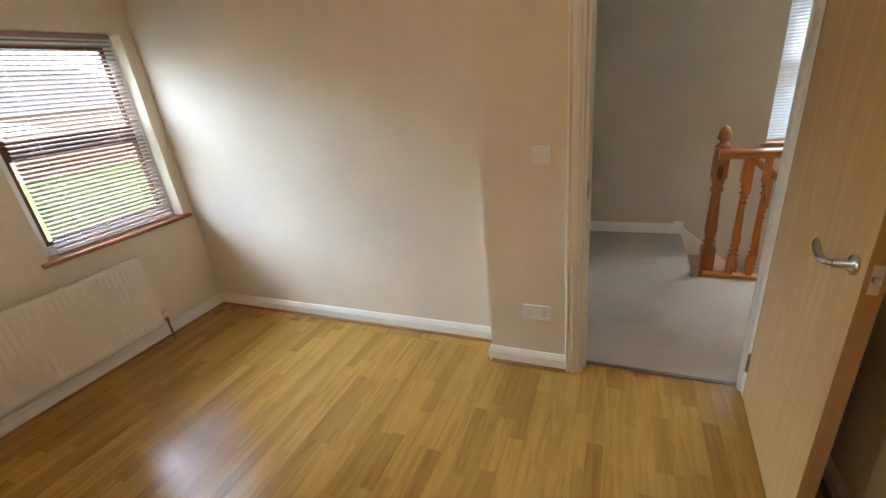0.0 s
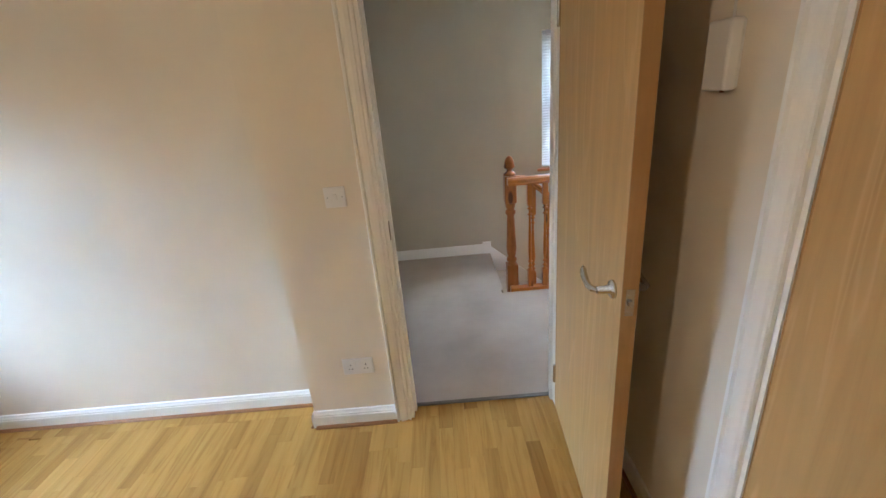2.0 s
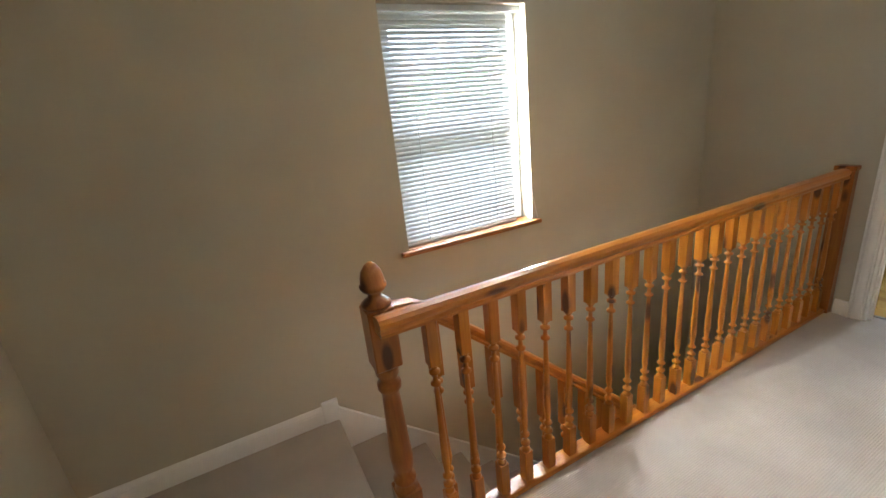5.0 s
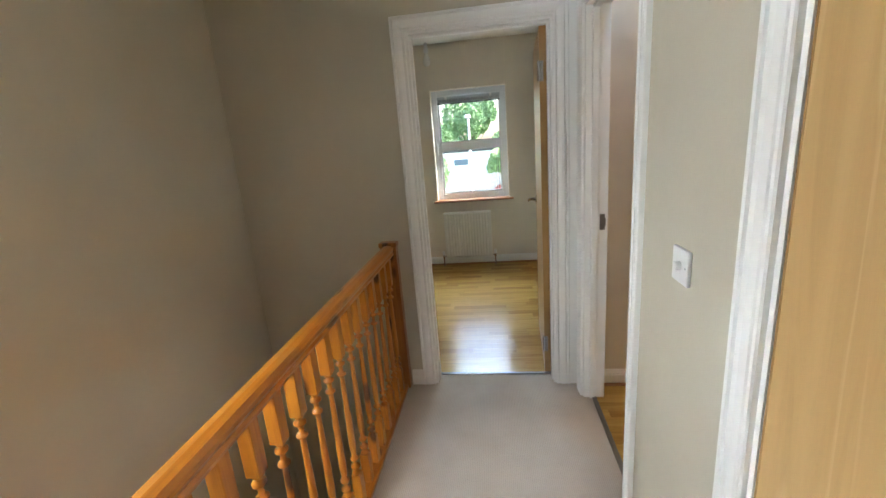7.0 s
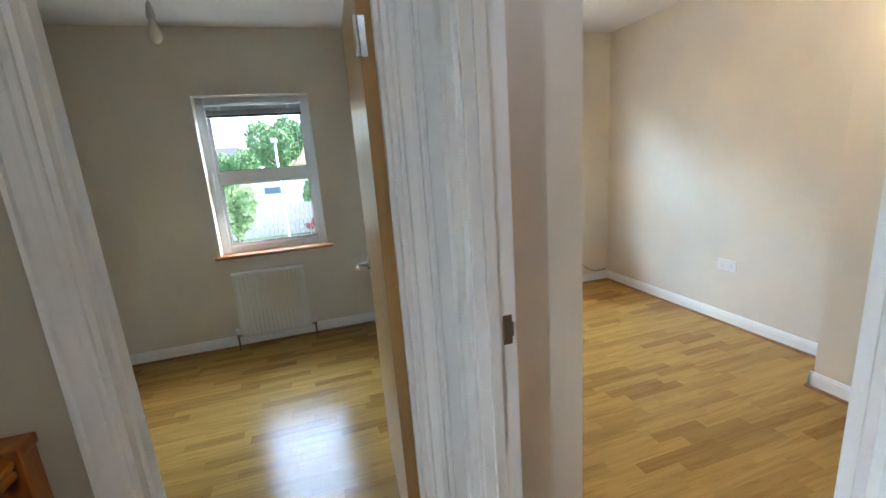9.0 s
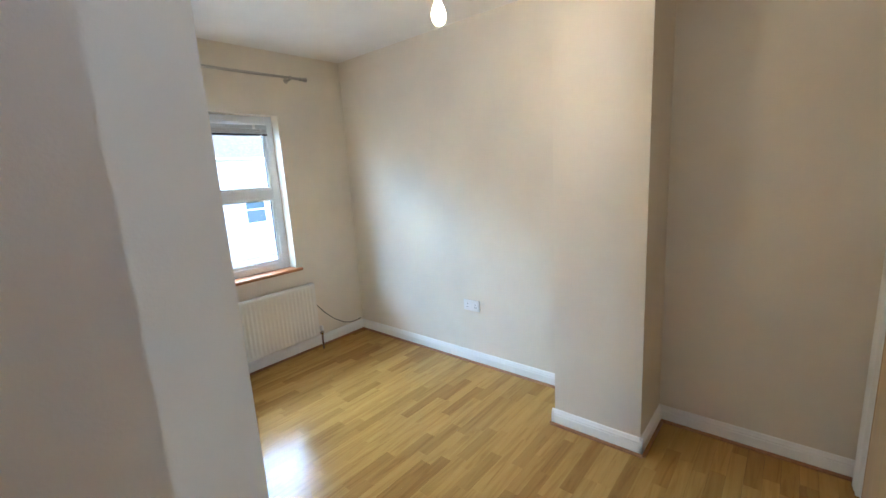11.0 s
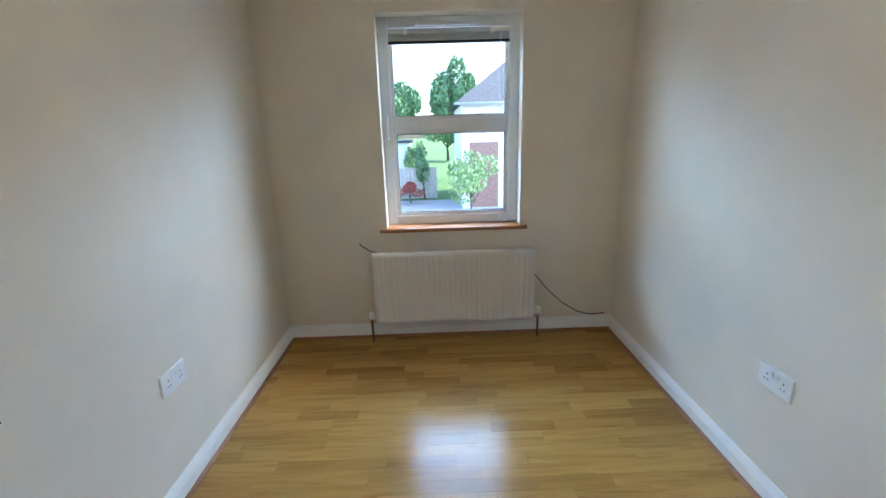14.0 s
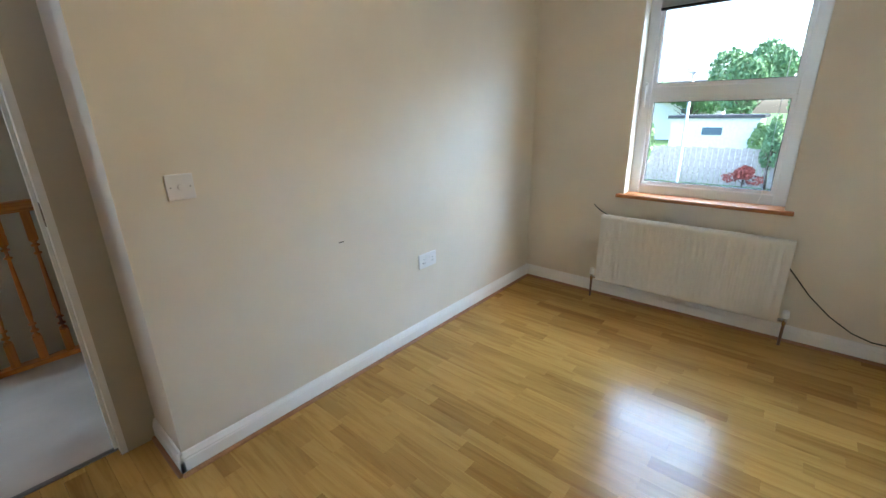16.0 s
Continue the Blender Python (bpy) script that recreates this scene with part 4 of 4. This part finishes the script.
pole = thing("curtain_pole", "brushed nickel curtain pole fixed above the window", "curtain pole")
PX, PZ = XFAR - 0.07, 2.278
part("rod", sweep(bmesh.new(), [(PX, 0.29, PZ), (PX, 1.485, PZ)], 0.0105, 12), M_STEEL, pole)
for y, s in ((0.29, -1), (1.485, 1)):
    part("finial", lathe(bmesh.new(), [(0.011, 0), (0.014, 0.004), (0.014, 0.012), (0.011, 0.016), (0.018, 0.06), (0.012, 0.066)], (PX, y, PZ), Matrix.Rotation(radians(-90 * s), 3, "X"), 14), M_STEEL, pole)
for y in (0.37, 1.40):
    bk = part("bracket", sweep(bmesh.new(), [(XFAR - 0.004, y, PZ - 0.012), (PX, y, PZ - 0.012)], 0.007, 10), M_STEEL, pole)
    part("cup", lathe(bmesh.new(), [(0.016, 0), (0.016, 0.014)], (PX, y - 0.007, PZ), Matrix.Rotation(radians(-90), 3, "X"), 14), M_STEEL, bk)
    part("wall_plate", lathe(bmesh.new(), [(0.02, 0), (0.02, 0.005)], (XFAR, y, PZ - 0.012), Matrix.Rotation(radians(-90), 3, "Y"), 14), M_STEEL, bk)

cab = thing("aerial_cable", "thin black cable loose behind the radiator", "cable")
part("free_end", sweep(bmesh.new(), [(XFAR - 0.01, 1.368, 0.575), (XFAR - 0.03, 1.458, 0.620), (XFAR - 0.035, 1.498, 0.650), (XFAR - 0.03, 1.513, 0.665)], 0.0035, 6), M_BLACK, cab)
part("trailing_end", sweep(bmesh.new(), [(XFAR - 0.03, 0.428, 0.475), (XFAR - 0.04, 0.368, 0.405), (XFAR - 0.035, 0.288, 0.305), (XFAR - 0.03, 0.188, 0.210), (XFAR - 0.03, 0.088, 0.145), (XFAR - 0.03, 0.008, 0.120), (XFAR - 0.03, -0.062, 0.120), (XFAR - 0.035, -0.102, 0.130)], 0.0035, 6), M_BLACK, cab)
mark = thing("wall_scuff", "tiny dark scuff on the painted wall", "mark")
part("scuff", boxes((4.64, R3N - 0.0012, 0.723, 4.67, R3N, 0.727)), M_DARK, mark)

# ---- outside ----
GZ = -2.75
structure("ground", boxes((-300, -300, GZ - 0.5, 300, 300, GZ)), M_GRASS, "mown grass round the houses")
structure("road", boxes((12, -120, GZ - 0.1, 29.5, 120, GZ + 0.03)), M_TARMAC, "pale tarmac road between the houses")
structure("pavement", boxes((8, -120, GZ - 0.1, 12, 120, GZ + 0.12)), M_TARMAC, "pale pavement beside the road")


def house(label, at, rz, w, d, eaves, ridge, wall_mat, spots):
    h = thing("house", label, "house", at=at, rz=rz)
    part("wall", box(bmesh.new(), -w / 2, -d / 2, 0, w / 2, d / 2, eaves), wall_mat, h)
    bm = bmesh.new()
    o = 0.4
    base = [bm.verts.new(p) for p in ((-w / 2 - o, -d / 2 - o, eaves - 0.1), (w / 2 + o, -d / 2 - o, eaves - 0.1), (w / 2 + o, d / 2 + o, eaves - 0.1), (-w / 2 - o, d / 2 + o, eaves - 0.1))]
    top = [bm.verts.new((-w / 2 + d * 0.35, 0, ridge)), bm.verts.new((w / 2 - d * 0.35, 0, ridge))]
    bm.faces.new((base[0], base[1], top[1], top[0]))
    bm.faces.new((base[2], base[3], top[0], top[1]))
    bm.faces.new((base[1], base[2], top[1]))
    bm.faces.new((base[3], base[0], top[0]))
    bm.faces.new(base[::-1])
    part("roof", bm, M_ROOF, h, "grey tiled hipped roof")
    part("gutter", sweep(bmesh.new(), [(-w / 2 - o, -d / 2 - o - 0.05, eaves - 0.1), (w / 2 + o, -d / 2 - o - 0.05, eaves - 0.1)], 0.07, 8), M_POST, h)
    for kind, x, z, ww_, hh in spots:
        y = -d / 2
        if kind == "window":
            wi = part("window", boxes((x - ww_ / 2, y - 0.06, z, x - ww_ / 2 + 0.08, y - 0.001, z + hh), (x + ww_ / 2 - 0.08, y - 0.06, z, x + ww_ / 2, y - 0.001, z + hh), (x - ww_ / 2, y - 0.06, z, x + ww_ / 2, y - 0.001, z + 0.08), (x - ww_ / 2, y - 0.06, z + hh - 0.08, x + ww_ / 2, y - 0.001, z + hh), (x - ww_ / 2, y - 0.055, z + hh * 0.6, x + ww_ / 2, y - 0.002, z + hh * 0.6 + 0.08)), M_UPVC, h)
            part("pane", boxes((x - ww_ / 2 + 0.08, y - 0.03, z + 0.08, x + ww_ / 2 - 0.08, y - 0.004, z + hh - 0.08)), M_PANE_FAR, wi)
        else:
            part("brick_panel", boxes((x - ww_ / 2, y - 0.05, z, x + ww_ / 2, y - 0.001, z + hh)), M_BRICK, h, "red brick panel")
    return h


house("white rendered house with a grey hipped roof", (30.2, -6.2, GZ), -90, 11.5, 8, 5.5, 7.9, M_RENDER, [("brick", -4.6, 0.1, 1.5, 3.4), ("window", -2.7, 1.9, 0.9, 1.25), ("window", -1.2, 1.9, 0.9, 1.25), ("window", 2.4, 1.9, 1.2, 1.25)])
house("white rendered house with a grey roof behind trees", (70, 16, GZ), -90, 14, 8, 5.0, 7.4, M_RENDER, [("window", -3, 3.2, 1.2, 1.1), ("window", 3, 3.2, 1.2, 1.1)])
house("white rendered house seen from the stairs", (4, 24, GZ), 0, 14, 8, 5.0, 7.8, M_RENDER, [("window", -4, 3.2, 1.2, 1.1), ("window", 1, 3.2, 1.2, 1.1)])
house("brick terrace across the garden", (-46, 6, GZ), 90, 46, 8, 5.2, 8.6, M_BRICK, [("window", -9, 2.9, 1.4, 1.2), ("window", -3, 2.9, 1.4, 1.2), ("window", 3, 2.9, 1.4, 1.2), ("window", 9, 2.9, 1.4, 1.2)])


def foliage(mat, centre, size, count, leaf, rng):
    """Many small tilted leaf clumps through a lumpy crown."""
    lumps = [(Vector((rng.gauss(0, 0.42), rng.gauss(0, 0.42), rng.uniform(-0.45, 0.6))), rng.uniform(0.28, 0.5)) for _ in range(9)]
    verts, faces = [], []
    for _ in range(count):
        c, r = rng.choice(lumps)
        v = Vector((rng.gauss(0, 1), rng.gauss(0, 1), rng.gauss(0, 1))).normalized() * r * rng.uniform(0.7, 1.08)
        p = Vector(centre) + Vector(((c.x + v.x) * size[0], (c.y + v.y) * size[1], (c.z + v.z) * size[2]))
        q = Euler((rng.uniform(0, 6.3), rng.uniform(0, 6.3), rng.uniform(0, 6.3))).to_matrix()
        s = leaf * rng.uniform(0.6, 1.3)
        i = len(verts)
        verts += [p + q @ Vector(o) * s for o in ((-0.5, 0, 0), (0, -0.28, 0.06), (0.55, 0, 0), (0, 0.28, 0.06))]
        faces.append((i, i + 1, i + 2, i + 3))
    me = bpy.data.meshes.new("crown")
    me.from_pydata(verts, [], faces)
    me.materials.append(mat)
    return me


def tree(name, label, at, height, spread, mat, seed, trunk=0.18, count=6500, leaf=0.40):
    rng = random.Random(seed)
    t = thing(name, label, name, at=at)
    low = height * 0.3
    bm = sweep(bmesh.new(), [(0, 0, -0.1), (0.05, 0.02, low * 0.6), (0.0, 0.06, low), (0.08, 0.0, height * 0.7)], [trunk * 1.3, trunk, trunk * 0.8, trunk * 0.25], 9)
    for k in range(6):
        a = k * 1.05 + rng.uniform(0, 0.5)
        z = low * rng.uniform(0.8, 1.5)
        sweep(bm, [(0, 0, z), (math.cos(a) * spread * 0.25, math.sin(a) * spread * 0.25, z + height * 0.14), (math.cos(a) * spread * 0.55, math.sin(a) * spread * 0.55, z + height * 0.25)], [trunk * 0.5, trunk * 0.32, trunk * 0.1], 6)
    part("trunk", bm, M_BARK, t)
    c = new("crown", foliage(mat, (0, 0, height * 0.62), (spread, spread, height * 0.4), count, leaf, rng))
    c.parent = t
    return t


tree("tree", "round leafy green tree beyond the road", (50, 5.2, GZ), 9.3, 3.0, M_LEAF, 4, count=11000)
tree("tree", "tall dark green tree beside the white house", (41, -1.6, GZ), 9.6, 1.9, M_LEAF, 5)
tree("tree", "leafy green tree in the far gardens", (64, 12, GZ), 7.0, 4.0, M_LEAF, 6)
tree("tree", "leafy green tree in the far gardens", (66, -1, GZ), 6.6, 4.0, M_LEAF, 3)
tree("tree", "bright green young tree beside the pavement", (22, 5.9, GZ), 4.3, 0.85, M_LEAF2, 7, 0.08, 2200, 0.24)
tree("tree", "green tree near the fence", (38, 2.4, GZ), 3.6, 0.9, M_LEAF2, 8, 0.1, 1800, 0.28)
tree("tree", "leafy tree behind the stair window", (9, 17, GZ), 6.5, 3.0, M_LEAF, 9)
tree("shrub", "low red-leaved shrub beside the fence", (28.6, 2.5, GZ), 1.3, 0.8, M_LEAF_RED, 10, 0.04, 900, 0.16)
tree("shrub", "pale green spreading shrub by the road", (22, -0.6, GZ), 3.3, 1.5, M_LEAF2, 11, 0.05, 1500, 0.2)
tree("shrub", "narrow green conifer shrub in the garden", (30, 1.7, GZ), 3.5, 0.6, M_LEAF, 12, 0.06, 1200, 0.2)

fence = thing("garden_fence", "weathered pale wooden board fence by the road", "fence")
for k in range(44):
    y = 0.9 + k * 0.26
    part("board", boxes((30.5, y, GZ, 30.53, y + 0.24, GZ + 1.95 + 0.03 * math.sin(k * 2.1))), M_FENCE, fence)
for k in range(2):
    part("rail", boxes((30.53, 0.9, GZ + 0.4 + k * 0.8, 30.58, 12.3, GZ + 0.5 + k * 0.8)), M_FENCE, fence)
shed = thing("garage", "small white flat-roofed garage by the road", "garage", at=(40, 5.6, GZ))
part("wall", boxes((-2, -2.6, 0, 2, 2.6, 3.3)), M_RENDER, shed)
part("roof", boxes((-2.2, -2.8, 3.3, 2.2, 2.8, 3.5)), M_ROOF, shed)
part("window", boxes((-2.04, -0.6, 2.2, -2.001, 0.6, 2.7)), M_PANE_FAR, shed)
lp = thing("street_lamp", "slim grey metal street lamp beside the road", "street lamp", at=(21.0, 3.9, GZ))
part("column", lathe(bmesh.new(), [(0.09, 0), (0.08, 1.2), (0.055, 1.25), (0.045, 5.2)], n=10), M_POST, lp)
part("lantern", box(bmesh.new(), -0.5, -0.12, 5.15, 0.1, 0.12, 5.3, 0.04), M_POST, lp)

# ---- laminate strips ----
STRIP = 0.066


def laminate(parent, x0, y0, x1, y1, near, seed):
    """Staggered strips along y. Those inside the stretch near are parts, the rest is joined."""
    rng = random.Random(seed)
    sizes = (0.30, 0.38, 0.46)
    shared = {s: mesh_of("plank", box(bmesh.new(), -STRIP / 2 + 0.0001, -s / 2 + 0.0001, -0.009, STRIP / 2 - 0.0001, s / 2 - 0.0001, 0.0, 0.00025, 1), M_LAMINATE) for s in sizes}
    rest, singles = bmesh.new(), 0
    x = x0
    while x < x1 - 0.001:
        w = min(STRIP, x1 - x)
        y = y0 - rng.uniform(0, 0.3)
        while y < y1:
            s = rng.choice(sizes)
            a, b = max(y, y0), min(y + s, y1)
            whole = b - a > s - 1e-6 and w > STRIP - 1e-6
            if b - a > 0.01:
                if whole and singles < 300 and near[0] <= x <= near[2] and near[1] <= y <= near[3]:
                    p = new("plank", shared[s])
                    p.parent = parent
                    p.location = (x + STRIP / 2, y + s / 2, 0)
                    singles += 1
                else:
                    q = [rest.verts.new(c) for c in ((x + 0.0003, a + 0.0003, 0), (x + w - 0.0003, a + 0.0003, 0), (x + w - 0.0003, b - 0.0003, 0), (x + 0.0003, b - 0.0003, 0))]
                    d = [rest.verts.new(v.co + Vector((0, 0, -0.009))) for v in q]
                    rest.faces.new(q)
                    for k in range(4):
                        rest.faces.new((q[k], d[k], d[(k + 1) % 4], q[(k + 1) % 4]))
            y += s
        x += w
    me = bpy.data.meshes.new("planks")
    rest.to_mesh(me)
    rest.free()
    me.materials.append(M_LAMINATE)
    ob = tagged(new("planks", me), kind="stuff")
    ob.parent = parent


laminate(bpy.data.objects["floor_bedroom_west"], R1W, R1S, R1E, R1N + 0.08, (-1.3, 0.4, 1.2, 2.3), 21)
laminate(bpy.data.objects["floor_bedroom_west"], R1W, R1N + 0.08, -0.237, R1REC, (9, 9, 9, 9), 24)
laminate(bpy.data.objects["floor_bedroom_east"], R3W, R3S, XFAR, LS - 0.06, (3.6, -0.3, 6.5, 2.3), 22)
laminate(bpy.data.objects["floor_boxroom"], XE_A + 0.105, R3N + 0.1, XFAR, N_IN, (3.9, 2.2, 6.5, 4.3), 23)
